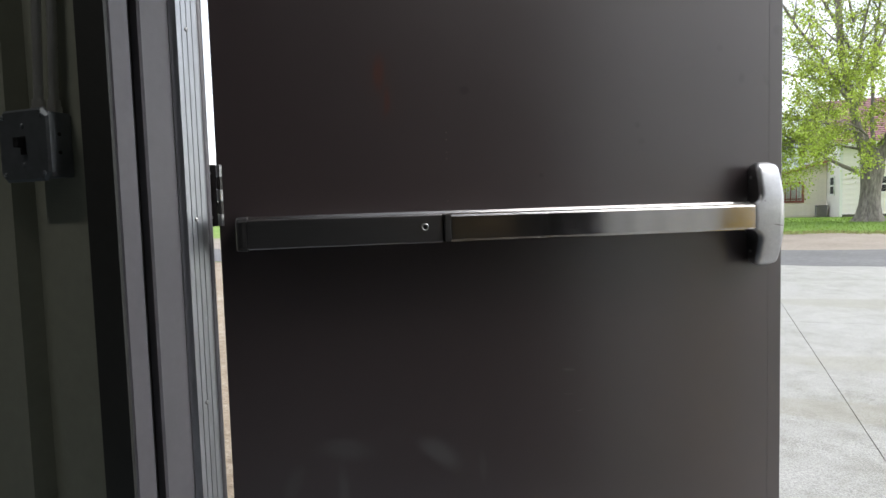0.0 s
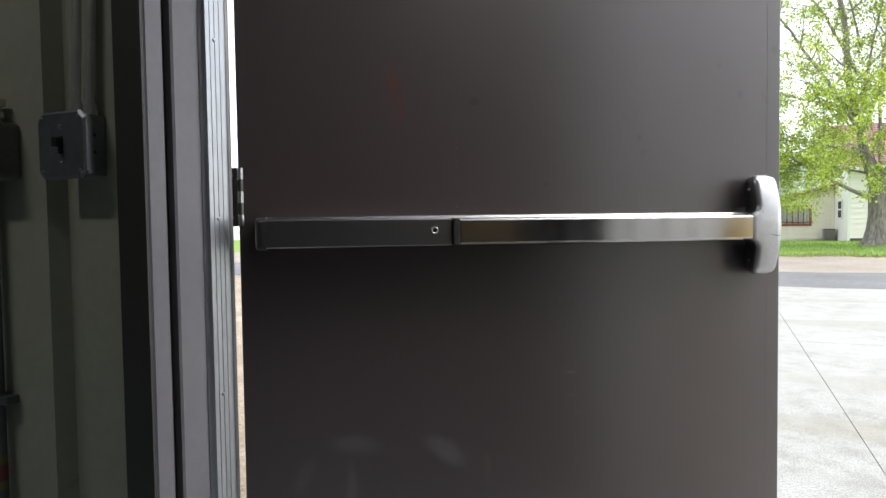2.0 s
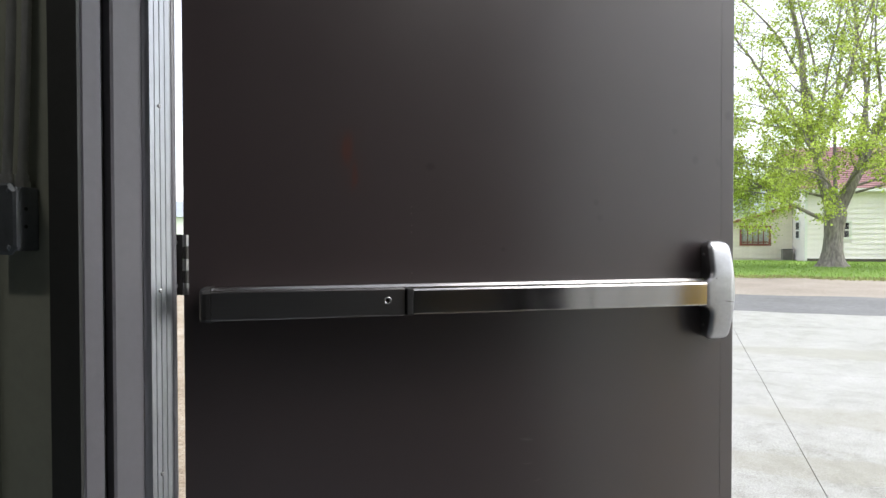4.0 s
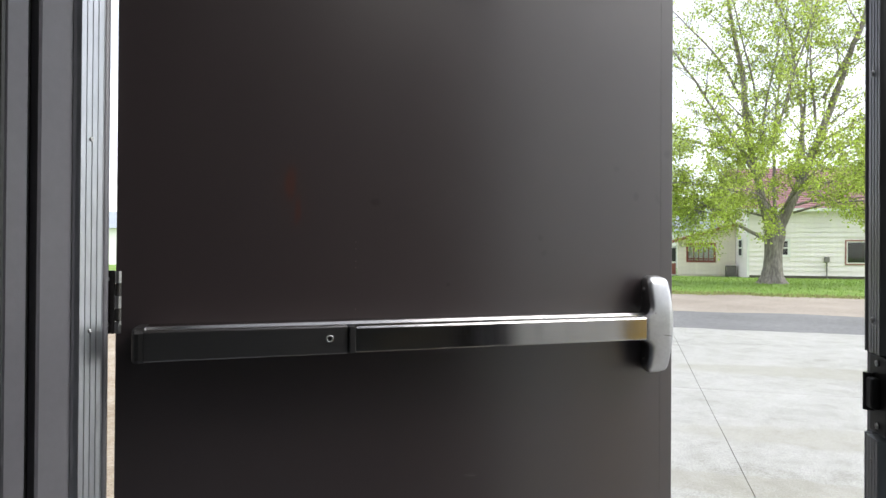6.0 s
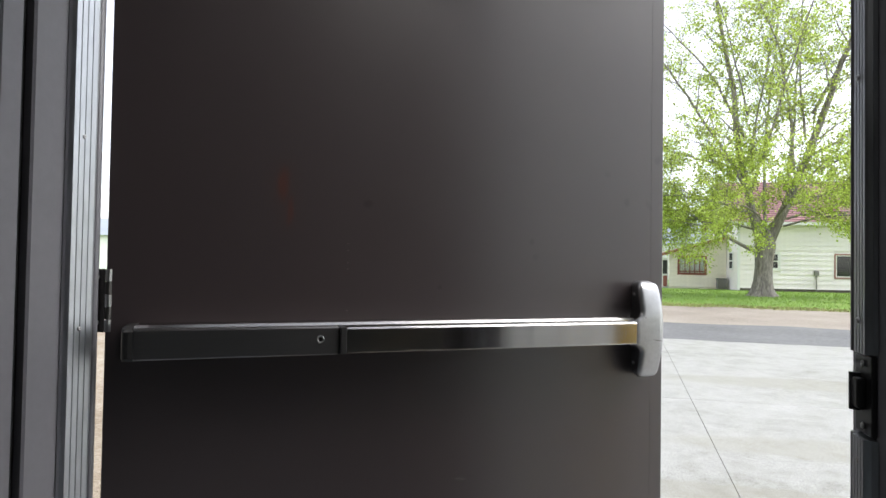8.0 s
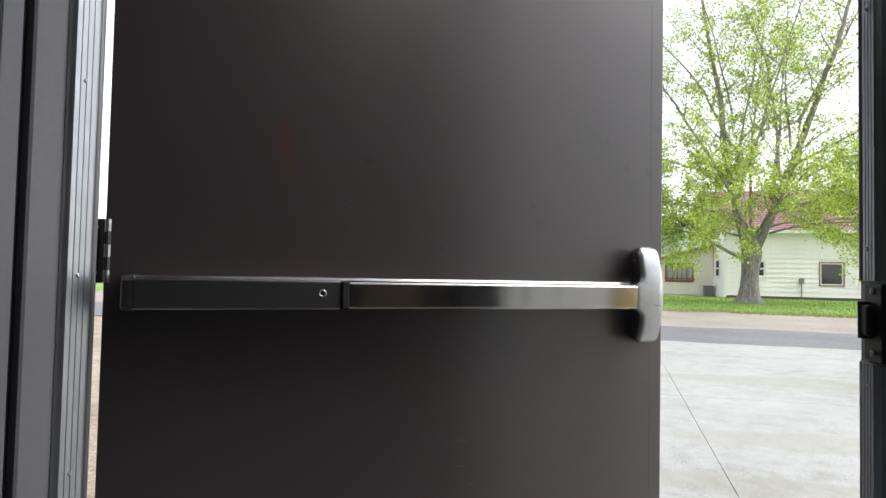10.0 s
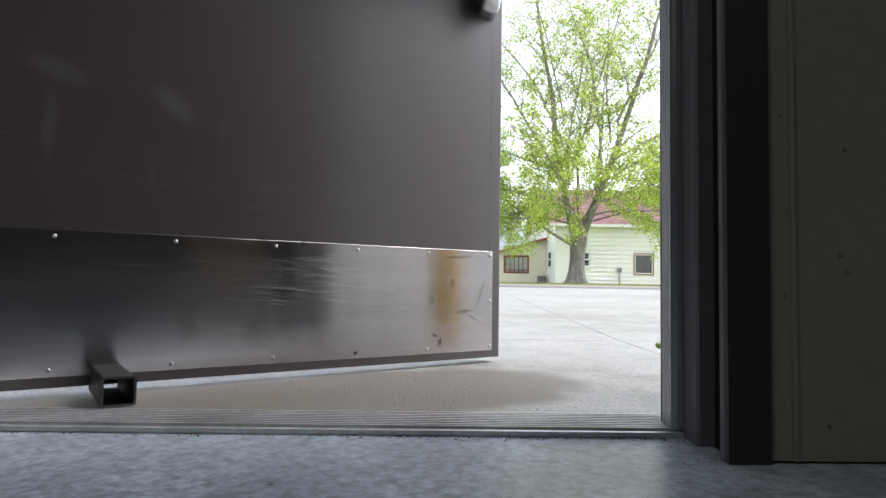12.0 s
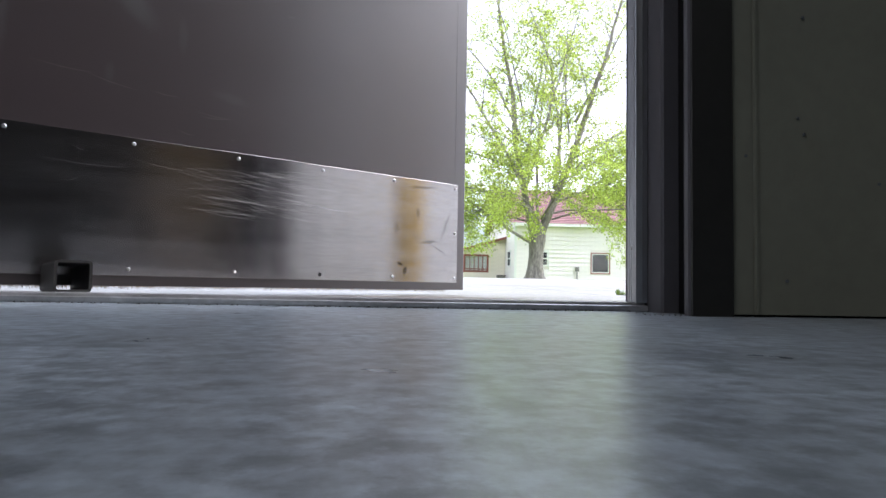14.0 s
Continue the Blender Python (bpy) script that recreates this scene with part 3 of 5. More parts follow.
def jamb(name, left):
    s = 1 if left else -1
    x = OPEN_L if left else OPEN_R
    e, g, deep = (-0.143, -0.163, 0.016) if left else (-0.125, -0.186, 0.023)

    def P(d, y):
        return (x + s * d, y)
    bm = bmesh.new()
    # reveal, rounded bull-nose at the groove, outer return
    out = [P(0, -0.004), P(0, e + 0.004), P(-0.003, e), P(-0.024, e), P(-0.024, 0.012), P(-0.018, 0.014), P(-0.010, 0.010), P(-0.008, -0.004)]
    prism_bm(bm, out, 0.0, HEAD_Z)
    j = part(name, bm, M_FRAME, door_frame)
    bm = bmesh.new()
    # channel behind the groove with its lit return
    out = [P(-0.001, g), P(-0.001, -0.196), P(-0.004, -0.199), P(-0.024, -0.199), P(-0.024, g)]
    prism_bm(bm, out, 0.0, HEAD_Z)
    part("jamb_channel", bm, M_FRAME, door_frame)
    # back of the groove, coloured black for the deep shade inside the recess
    bm = bmesh.new()
    prism_bm(bm, [P(-deep, e - 0.001), P(-deep, g + 0.001), P(-0.026, g + 0.001), P(-0.026, e - 0.001)], 0.0, HEAD_Z)
    part("groove", bm, M_BLACK, door_frame)
    bm = bmesh.new()
    wide = 0.066 if left else 0.0555
    out = [P(-0.002, -0.200), P(-0.002, -0.2055), P(-wide + 0.003, -0.2055), P(-wide, -0.203), P(-wide, -0.200)]
    prism_bm(bm, out, 0.0, HEAD_Z + 0.06)
    part("trim", bm, M_TRIM, door_frame, "dark flat trim")
    return j


jamb("jamb_left", True), jamb("jamb_right", False)
bm = bmesh.new()
box_bm(bm, OPEN_L - 0.024, -0.143, HEAD_Z + 0.001, OPEN_R + 0.024, 0.008, HEAD_Z + 0.028, 0.002)
part("head", bm, M_FRAME, door_frame)
box("head_trim", (OPEN_L - 0.066, -0.2055, HEAD_Z + 0.061, OPEN_R + 0.066, -0.199, HEAD_Z + 0.12), M_TRIM, door_frame)
box("head_channel", (OPEN_L - 0.024, -0.199, HEAD_Z + 0.001, OPEN_R + 0.024, -0.15, HEAD_Z + 0.06), M_FRAME, door_frame)


def weatherstrip(left, z0, z1, proud=0.0):
    """Ribbed aluminium carrier with a dark vinyl edge."""
    s = 1 if left else -1
    x = OPEN_L + 0.001 if left else OPEN_R - 0.001
    y0, y1 = -0.081, -0.027 if left else -0.042
    out = [(x, y0), (x + s * (0.005 + proud), y0 + 0.001)]
    n = 4
    w = (y1 - y0 - 0.006) / n
    for k in range(n):
        a = y0 + 0.003 + k * w
        t = 0.013 + proud
        out += [(x + s * (t - 0.003), a), (x + s * t, a + 0.0009), (x + s * t, a + w - 0.0014), (x + s * (t - 0.003), a + w - 0.0005)]
    out += [(x + s * (0.012 + proud), y1), (x, y1)]
    bm = bmesh.new()
    prism_bm(bm, out, z0, z1)
    ws = part("weatherstrip", bm, M_ALU, door_frame, "ribbed aluminium weatherstrip")
    bm = bmesh.new()
    tube_bm(bm, [(x + s * 0.005, y1 + 0.008, z0), (x + s * 0.005, y1 + 0.008, z1)], 0.0075, 12)
    part("vinyl_seal", bm, M_FRAME, ws)
    return ws


def strip_screws(ws, left, zs):
    s = 1 if left else -1
    x = (OPEN_L if left else OPEN_R) + s * 0.0142
    for z in zs:
        shared("screw", SCREW, ws, Matrix.Translation((x, -0.056 if left else -0.060, z)) @ (FACE_LEFT if left else FACE_RIGHT))


strip_screws(weatherstrip(True, 0.008, HEAD_Z), True, [0.057 + 0.325 * k for k in range(7)])
strip_screws(weatherstrip(False, 0.012, 0.948, 0.002), False, (0.091, 0.416, 0.741, 0.92))
strip_screws(weatherstrip(False, 1.05, HEAD_Z), False, (1.09, 1.39, 1.71, 2.03))

# latch strike on the right jamb
bm = bmesh.new()
box_bm(bm, OPEN_R - 0.007, -0.078, 0.951, OPEN_R - 0.001, -0.030, 1.047, 0.002)
strike = part("strike", bm, M_BLACK, door_frame, "black surface strike with a roller")
bm = bmesh.new()
box_bm(bm, OPEN_R - 0.017, -0.064, 0.982, OPEN_R - 0.0065, -0.040, 1.020, 0.004)
part("keeper", bm, M_BLACK, strike)
bm = bmesh.new()
cyl_bm(bm, (OPEN_R - 0.012, -0.042, 0.978), (OPEN_R - 0.012, -0.042, 1.024), 0.0065, seg=16)
part("roller", bm, M_BLACK, strike, smooth=False)
for z in (0.961, 1.037):
    shared("screw", SCREW, strike, Matrix.Translation((OPEN_R - 0.0075, -0.055, z)) @ FACE_RIGHT)

# ribbed aluminium threshold
bm = bmesh.new()
y0, y1, n = -0.084, 0.036, 9
out = [(y0, 0.001), (y0, 0.0075), (y0 + 0.004, 0.0085)]
w = (y1 - y0 - 0.022) / n
for k in range(n):
    a = y0 + 0.011 + k * w
    h = 0.0115
    out += [(a, h - 0.0045), (a + 0.0015, h), (a + w - 0.005, h), (a + w - 0.003, h - 0.0045)]
out += [(y1 - 0.010, 0.0085), (y1, 0.0035), (y1, 0.001)]
lo = [bm.verts.new((OPEN_L + 0.001, y, z)) for y, z in out]
hi = [bm.verts.new((OPEN_R - 0.001, y, z)) for y, z in out]
for k in range(len(out)):
    q = (k + 1) % len(out)
    bm.faces.new((lo[k], lo[q], hi[q], hi[k]))
bm.faces.new(lo), bm.faces.new(hi[::-1])
tagged(part("threshold", bm, M_THRESH), "worn ribbed aluminium door threshold", "threshold", kind="structure")

# ---- the door ----
TURN = 32.755
DX0, DX1, DZ0, DZ1 = 0.027, 1.233, 0.019, 2.13
door = thing("door_1", "brown painted steel exit door standing ajar, scuffed and dented", "door", turn=TURN, kind="structure")
bm = bmesh.new()
box_bm(bm, DX0, 0.0, DZ0, DX1, 0.0445, DZ1, 0.0015)
leaf = part("leaf", bm, M_DOOR, door, "brown painted steel leaf with dents and dark marks")
box("edge_seam", (DX1 - 0.034, -0.0003, DZ0 + 0.002, DX1 - 0.0315, 0.0005, DZ1 - 0.002), M_DOOR, door)
# kick plate
bm = bmesh.new()
box_bm(bm, 0.050, -0.0016, 0.037, 1.2095, -0.0002, 0.2895, 0.0005, 1)
plate = part("kick_plate", bm, M_PLATE, door, "scratched brushed stainless kick plate")
for x in (0.06, 0.25, 0.444, 0.637, 0.824, 1.012, 1.2):
    shared("screw", SCREW, plate, pose(x, -0.0017, 0.278))
    if abs(x - 0.824) > 0.01:
        shared("screw", SCREW, plate, pose(x, -0.0017, 0.049))
for x in (0.06, 1.2):
    shared("screw", SCREW, plate, pose(x, -0.0017, 0.163))
bm = bmesh.new()
cyl_bm(bm, (0.824, -0.0019, 0.049), (0.824, -0.0010, 0.049), 0.0042, seg=12)
part("empty_hole", bm, M_BLACK, plate)

# exit device: rail, cover, push pad, end cap, latch case
ZB = 1.003
device = new("exit_device")
device.parent = door
tagged(device, "satin stainless panic exit bar")


def along_bm(bm, outline, x0, x1):
    """An outline in y, z carried along x."""
    lo = [bm.verts.new((x0, y, z)) for y, z in outline]
    hi = [bm.verts.new((x1, y, z)) for y, z in outline]
    n = len(outline)
    for k in range(n):
        bm.faces.new((lo[k], lo[(k + 1) % n], hi[(k + 1) % n], hi[k]))
    bm.faces.new(lo[::-1]), bm.faces.new(hi)


bm = bmesh.new()
along_bm(bm, [(-0.0003, ZB - 0.031), (-0.046, ZB - 0.031), (-0.052, ZB - 0.029), (-0.052, ZB + 0.026), (-0.046, ZB + 0.031), (-0.0003, ZB + 0.031)], 0.083, 1.118)
part("rail", bm, M_STEEL, device)
bm = bmesh.new()
along_bm(bm, [(-0.052, ZB - 0.028), (-0.072, ZB - 0.028), (-0.074, ZB - 0.026), (-0.074, ZB + 0.0235), (-0.072, ZB + 0.0255), (-0.052, ZB + 0.0255)], 0.0835, 0.436)
bmesh.ops.bevel(bm, geom=bm.edges[:], offset=0.0008, segments=1, affect="EDGES")
cover = part("cover", bm, M_COVER, device)
bm = bmesh.new()
along_bm(bm, [(-0.052, ZB - 0.026), (-0.077, ZB - 0.026), (-0.079, ZB - 0.024), (-0.079, ZB + 0.0215), (-0.077, ZB + 0.0235), (-0.052, ZB + 0.0235)], 0.452, 1.104)
bmesh.ops.bevel(bm, geom=bm.edges[:], offset=0.001, segments=2, affect="EDGES")
part("push_pad", bm, M_STEEL, device)
box("pad_end", (0.439, -0.080, ZB - 0.027, 0.4515, -0.052, ZB + 0.0245), M_CAP, device, 0.002)
# dogging hole with a bright ring
bm = bmesh.new()
n = 20
rings = []
for r, y in ((0.0075, -0.0739), (0.0075, -0.0755), (0.0062, -0.0762), (0.0046, -0.0755), (0.0042, -0.0741)):
    rings.append([bm.verts.new((0.402 + r * math.cos(2 * math.pi * k / n), y, ZB + 0.002 + r * math.sin(2 * math.pi * k / n))) for k in range(n)])
for a, b in zip(rings, rings[1:]):
    for k in range(n):
        bm.faces.new((a[k], a[(k + 1) % n], b[(k + 1) % n], b[k]))
part("dogging_ring", bm, M_SCREW, cover, smooth=True)
bm = bmesh.new()
cyl_bm(bm, (0.402, -0.0738, ZB + 0.002), (0.402, -0.0744, ZB + 0.002), 0.0042, seg=12)
part("dogging_hole", bm, M_BLACK, cover)
# rounded end cap
bm = bmesh.new()
rings = []
for x, k in ((0.083, 1.0), (0.075, 0.985), (0.069, 0.93), (0.065, 0.82), (0.063, 0.62)):
    ring = []
    for y, z in ((-0.0003, -0.0312), (-0.060, -0.0312), (-0.071, -0.0295), (-0.0748, -0.024), (-0.0748, 0.022), (-0.071, 0.027), (-0.060, 0.0312), (-0.0003, 0.0312)):
        ring.append(bm.verts.new((x, y * (0.55 + 0.45 * k), ZB + z * (0.75 + 0.25 * k))))
    rings.append(ring)
for a, b in zip(rings, rings[1:]):
    for k in range(8):
        bm.faces.new((a[k], a[(k + 1) % 8], b[(k + 1) % 8], b[k]))
bm.faces.new(rings[0]), bm.faces.new(rings[-1][::-1])
part("end_cap", bm, M_CAP, device, "dark end cap")


def latch_case():
    """A tall T-shaped case: neck at the bar, bowed front, rounded ends."""
    zc, hh = 1.006, 0.111
    ns, nu = 44, 10
    bm = bmesh.new()
    front, back = [], []
    for i in range(ns + 1):
        v = -1 + 2 * i / ns
        z = zc + hh * v
        end = 0.016
        e = max(0.0, (abs(v) * hh - (hh - end)) / end)
        cut = end * (1 - math.sqrt(max(0.0, 1 - e * e)))
        xr = 1.190 - 0.9 * cut - 0.004 * v * v
        # the neck flares round the bar
        d = abs(z - ZB + 0.002)
        neck = 0.022 * (1 - math.sqrt(max(0.0, 1 - (1 - min(1.0, max(0.0, (d - 0.028) / 0.022))) ** 2))) if d > 0.028 else 0.022
        xl = 1.126 - neck + 0.9 * cut
        bow = 0.070 - 0.020 * v * v - 0.6 * cut
        row = []
        for k in range(nu + 1):
            u = k / nu
            x = xl + (xr - xl) * u
            edge = min(u, 1 - u) * (xr - xl)
            rr = 0.007
            dip = rr - math.sqrt(max(0.0, rr * rr - max(0.0, rr - edge) ** 2))
            row.append(bm.verts.new((x, -(bow - dip - 0.004 * u * u), z)))
        front.append(row)
        back.append((bm.verts.new((xl + 0.020 + 0.4 * neck, -0.0003, z)), bm.verts.new((xr + 0.020, -0.0003, z))))
    for i in range(ns):
        for k in range(nu):
            bm.faces.new((front[i][k], front[i][k + 1], front[i + 1][k + 1], front[i + 1][k])).smooth = True
        bm.faces.new((front[i][0], front[i + 1][0], back[i + 1][0], back[i][0]))
        bm.faces.new((front[i][-1], back[i][1], back[i + 1][1], front[i + 1][-1]))
    bm.faces.new([*front[0], back[0][1], back[0][0]]), bm.faces.new([back[-1][0], back[-1][1], *reversed(front[-1])])
    c = part("latch_case", bm, M_HEAD, device, "satin metal latch case with a bowed front")
    for z in (zc - 0.08, zc + 0.08):
        shared("screw", SCREW, c, Matrix.Translation((1.1385, -0.02, z)) @ FACE_RIGHT)
    bm = bmesh.new()
    cyl_bm(bm, (1.18, -0.004, zc), (1.212, -0.004, zc), 0.003, seg=12)
    part("latch_bolt", bm, M_BLACK, c)


latch_case()
# brush sweep under the door
bm = bmesh.new()
box_bm(bm, DX0 + 0.02, 0.034, 0.0185, DX1 - 0.02, 0.0442, 0.0275)
sweep = part("sweep_holder", bm, M_HINGE, door)
bm = bmesh.new()
rnd = random.Random(5)
x = DX0 + 0.03
while x < DX1 - 0.03:
    h = rnd.uniform(0.010, 0.0155)
    y = 0.039 + rnd.uniform(-0.003, 0.003)
    t = rnd.uniform(0.0005, 0.0012)
    vs = [bm.verts.new(p) for p in ((x - t, y, 0.020), (x + t, y, 0.020), (x + t + rnd.uniform(-0.002, 0.002), y + rnd.uniform(-0.004, 0.004), h), )]
    bm.faces.new(vs)
    x += rnd.uniform(0.0006, 0.0014)
tagged(part("bristles", bm, M_BRUSH, sweep, "short brown brush bristles"), kind="stuff")


def hinge(z):
    """Butt hinge: leaf on the jamb, leaf on the door edge, knuckles."""
    h = thing("hinge", "dark worn steel butt hinge", "hinge", at=(0.0, 0.0, z), group="door hinges")
    bm = bmesh.new()
    box_bm(bm, 0.0, 0.0155, -0.057, 0.003, 0.034, 0.057)
    part("jamb_leaf", bm, M_HINGE, h)
    box("backing", (-0.004, 0.0125, -0.057, 0.0205, 0.0152, 0.057), M_HINGE, h)
    for k in range(5):
        bm = bmesh.new()
        a = -0.057 + 0.114 * k / 5
        cyl_bm(bm, (0.0255, 0.0175, a + 0.0006), (0.0255, 0.0175, a + 0.0222), 0.0058, seg=14)
        part("knuckle", bm, M_HINGE if k % 2 else M_SCREW, h)
    for sz in (-0.04, 0.042):
        shared("screw", SCREW, h, Matrix.Translation((0.008, 0.0124, sz)))


hinge(1.075), hinge(0.25), hinge(1.88)

# steel tube wedged between threshold and door
bm = bmesh.new()
o, i_, ln = 0.0265, 0.0225, 0.205


def rsq(h, r):
    pts = []
    for cx, cz, a0 in ((h - r, h - r, 0), (-h + r, h - r, 90), (-h + r, -h + r, 180), (h - r, -h + r, 270)):
        for k in range(4):
            a = radians(a0 + 30 * k)
            pts.append((cx + r * math.cos(a), cz + r * math.sin(a)))
    return pts


ro, ri = rsq(o, 0.006), rsq(i_, 0.003)
rings = [[bm.verts.new((x, y, z)) for x, z in pts] for pts, y in ((ro, 0), (ro, ln), (ri, ln), (ri, 0))]
for a, b in zip(rings, rings[1:] + rings[:1]):
    for k in range(16):
        bm.faces.new((a[k], a[(k + 1) % 16], b[(k + 1) % 16], b[k]))
tube = part("door_prop", bm, M_ROUGH)
tube.matrix_world = pose(0.384, 0.026, 0.0345, -1, 0, 33) @ Matrix.Diagonal((0.92, 0.95, 0.88, 1))
tagged(tube, "short dark square steel tube propping the door open", "steel tube")

# ---- electrical boxes and conduits on the liner ----


def octo(h, c):
    return [(-h + c, -h), (h - c, -h), (h, -h + c), (h, h - c), (h - c, h), (-h + c, h), (-h, h - c), (-h, -h + c)]


sw = thing("switch_box", "grey steel surface box with a toggle switch cover", "switch box", at=(-0.121, WALL_IN - 0.001, 1.155), group="electrical boxes")
box("body", (-0.050, -0.038, -0.050, 0.050, 0.0, 0.050), M_BOX, sw, 0.003)
bm = bmesh.new()
outl = octo(0.0555, 0.012)
a = [bm.verts.new((x, -0.0382, z)) for x, z in outl]
b = [bm.verts.new((x, -0.0415, z)) for x, z in outl]
c = [bm.verts.new((x * 0.93, -0.0445, z * 0.93)) for x, z in outl]
for p, q in ((a, b), (b, c)):
    for k in range(8):
        bm.faces.new((p[k], p[(k + 1) % 8], q[(k + 1) % 8], q[k]))
bm.faces.new(a[::-1]), bm.faces.new(c)
cov = part("cover", bm, M_BOX, sw)
box("toggle", (-0.0045, -0.058, -0.004, 0.0045, -0.0445, 0.012), M_BLACK, sw, 0.002)
box("toggle_slot", (-0.006, -0.0452, -0.014, 0.006, -0.0443, 0.014), M_BLACK, sw)
for x, z in ((0, 0.03), (0, -0.03), (0.043, 0.044), (0.043, -0.044), (-0.043, 0.044), (-0.043, -0.044)):
    shared("screw", DARK_SCREW, cov, pose(x, -0.0443, z))
for z in (-0.012, 0.016):
    bm = bmesh.new()
    cyl_bm(bm, (0.0499, -0.022, z), (0.0506, -0.022, z), 0.003, seg=10)
    part("knockout", bm, M_BLACK, sw)


def conduit(name, label, pts, r, mat):
    bm = bmesh.new()
    tube_bm(bm, pts, r, 14)
    return tagged(part(name, bm, mat, smooth=False), label, "conduit", group="conduits")


def fitting(ob, at, r, h, mat):
    bm = bmesh.new()
    cyl_bm(bm, (at[0], at[1], at[2]), (at[0], at[1], at[2] + h * 0.45), r * 1.25, seg=6)
    cyl_bm(bm, (at[0], at[1], at[2] + h * 0.45), (at[0], at[1], at[2] + h), r, seg=16)
    part("connector", bm, mat, ob)


for dx, dy in ((0.017, -0.026), (0.034, -0.014)):
    pts = [(-0.121 + dx + 0.010 * math.sin(min(1, k / 60) * math.pi / 2), WALL_IN + dy - 0.002 + 0.004 * math.sin(k / 40), 1.222 + k * 0.006) for k in range(0, 360)]
    cd = conduit("conduit", "flexible ribbed metal conduit rising from the switch box", pts, [0.0066 + 0.0007 * (k % 2) for k in range(360)], M_CONDUIT)
    fitting(cd, (pts[0][0], pts[0][1], 1.2055), 0.0095, 0.02, M_CONDUIT)

jb = thing("junction_box", "dusty dark cast junction box on the liner", "junction box", at=(-0.335, WALL_IN - 0.001, 1.157), group="electrical boxes")
box("body", (-0.052, -0.045, -0.050, 0.052, 0.0, 0.050), M_OLDBOX, jb, 0.006)
box("cover", (-0.049, -0.0495, -0.047, 0.049, -0.0455, 0.047), M_OLDBOX, jb, 0.002)
bm = bmesh.new()
cyl_bm(bm, (0, -0.0494, 0.004), (0, -0.0505, 0.004), 0.013, seg=18)
part("knockout", bm, M_OLDBOX, jb)
bm = bmesh.new()
cyl_bm(bm, (0.010, -0.02, 0.050), (0.010, -0.02, 0.085), 0.014, seg=14)
cyl_bm(bm, (0.010, -0.02, 0.062), (0.010, -0.02, 0.072), 0.019, seg=6)
part("connector", bm, M_CONDUIT, jb)
bm = bmesh.new()
box_bm(bm, -0.012, -0.034, 0.082, 0.030, -0.008, 0.096, 0.003)
cyl_bm(bm, (0.012, -0.034, 0.089), (0.012, -0.042, 0.089), 0.005, seg=10)
part("clamp", bm, M_CONDUIT, jb)
cp = conduit("conduit", "dark painted metal conduit running down the liner", [(-0.345, WALL_IN - 0.020, 1.106), (-0.345, WALL_IN - 0.020, 0.6), (-0.345, WALL_IN - 0.020, 0.02)], 0.0125, M_PIPE)
bm = bmesh.new()
cyl_bm(bm, (-0.345, WALL_IN - 0.020, 0.695), (-0.345, WALL_IN - 0.020, 0.715), 0.017, seg=14)
box_bm(bm, -0.345, WALL_IN - 0.026, 0.697, -0.312, WALL_IN - 0.001, 0.713, 0.003)
part("strap", bm, M_PIPE, cp)
for z0, z1, mm in ((0.555, 0.585, M_LABEL_R), (0.588, 0.602, M_LABEL_Y), (0.538, 0.552, M_LABEL_Y)):
    bm = bmesh.new()
    cyl_bm(bm, (-0.345, WALL_IN - 0.020, z0), (-0.345, WALL_IN - 0.020, z1), 0.0128, seg=14)
    part("sticker", bm, mm, cp)

# ceiling light of the shop; the short second one is an added unseen fill
for lx, ly, half in ((-0.8, -1.8, 0.6), (2.9, -2.0, 0.2)):
    cl = thing("ceiling_light", "unseen white strip light under the shop ceiling", "ceiling light", at=(lx, ly, ROOM[3] - 0.001), group="ceiling lights")
    box("housing", (-half, -0.08, -0.06, half, 0.08, 0.0), M_WHITE, cl, 0.004)
    lamp = new("lamp", bpy.data.lights.new("lamp", "AREA"))
    lamp.data.shape, lamp.data.size, lamp.data.size_y, lamp.data.energy = "RECTANGLE", 2 * half, 0.14, LAMP * half / 0.6
    lamp.data.color = (1.0, 0.98, 0.94)
    lamp.matrix_world = pose(lx, ly, ROOM[3] - 0.07)

# bollard beside the doorway
bol = thing("bollard", "yellow painted steel bollard standing on the concrete beside the doorway", "bollard", at=(1.72, 0.225, 0.0))
bm = bmesh.new()
tube_bm(bm, [(0, 0, 0.0), (0, 0, 1.0), (0, 0, 1.03), (0, 0, 1.05)], [0.057, 0.057, 0.045, 0.015], 24)
part("post", bm, M_YELLOW, bol)

# scratches on the kick plate
M_SCRATCH = material("bright_scratches", (0.75, 0.74, 0.72), 0.5, 1.0)
bm = bmesh.new()
rnd = random.Random(3)


def scratch(x, z, ln, tilt, bend, w):
    a, b = [], []
    n = 8
    for k in range(n + 1):
        f = k / n
        px = x + ln * f
        pz = z + tilt * f + bend * math.sin(f * math.pi)
        ww = w * math.sin(math.pi * min(0.97, max(0.03, f)))
        a.append(bm.verts.new((px, -0.0019, pz + ww))), b.append(bm.verts.new((px, -0.0019, pz - ww)))
    for k in range(n):
        bm.faces.new((a[k], a[k + 1], b[k + 1], b[k]))


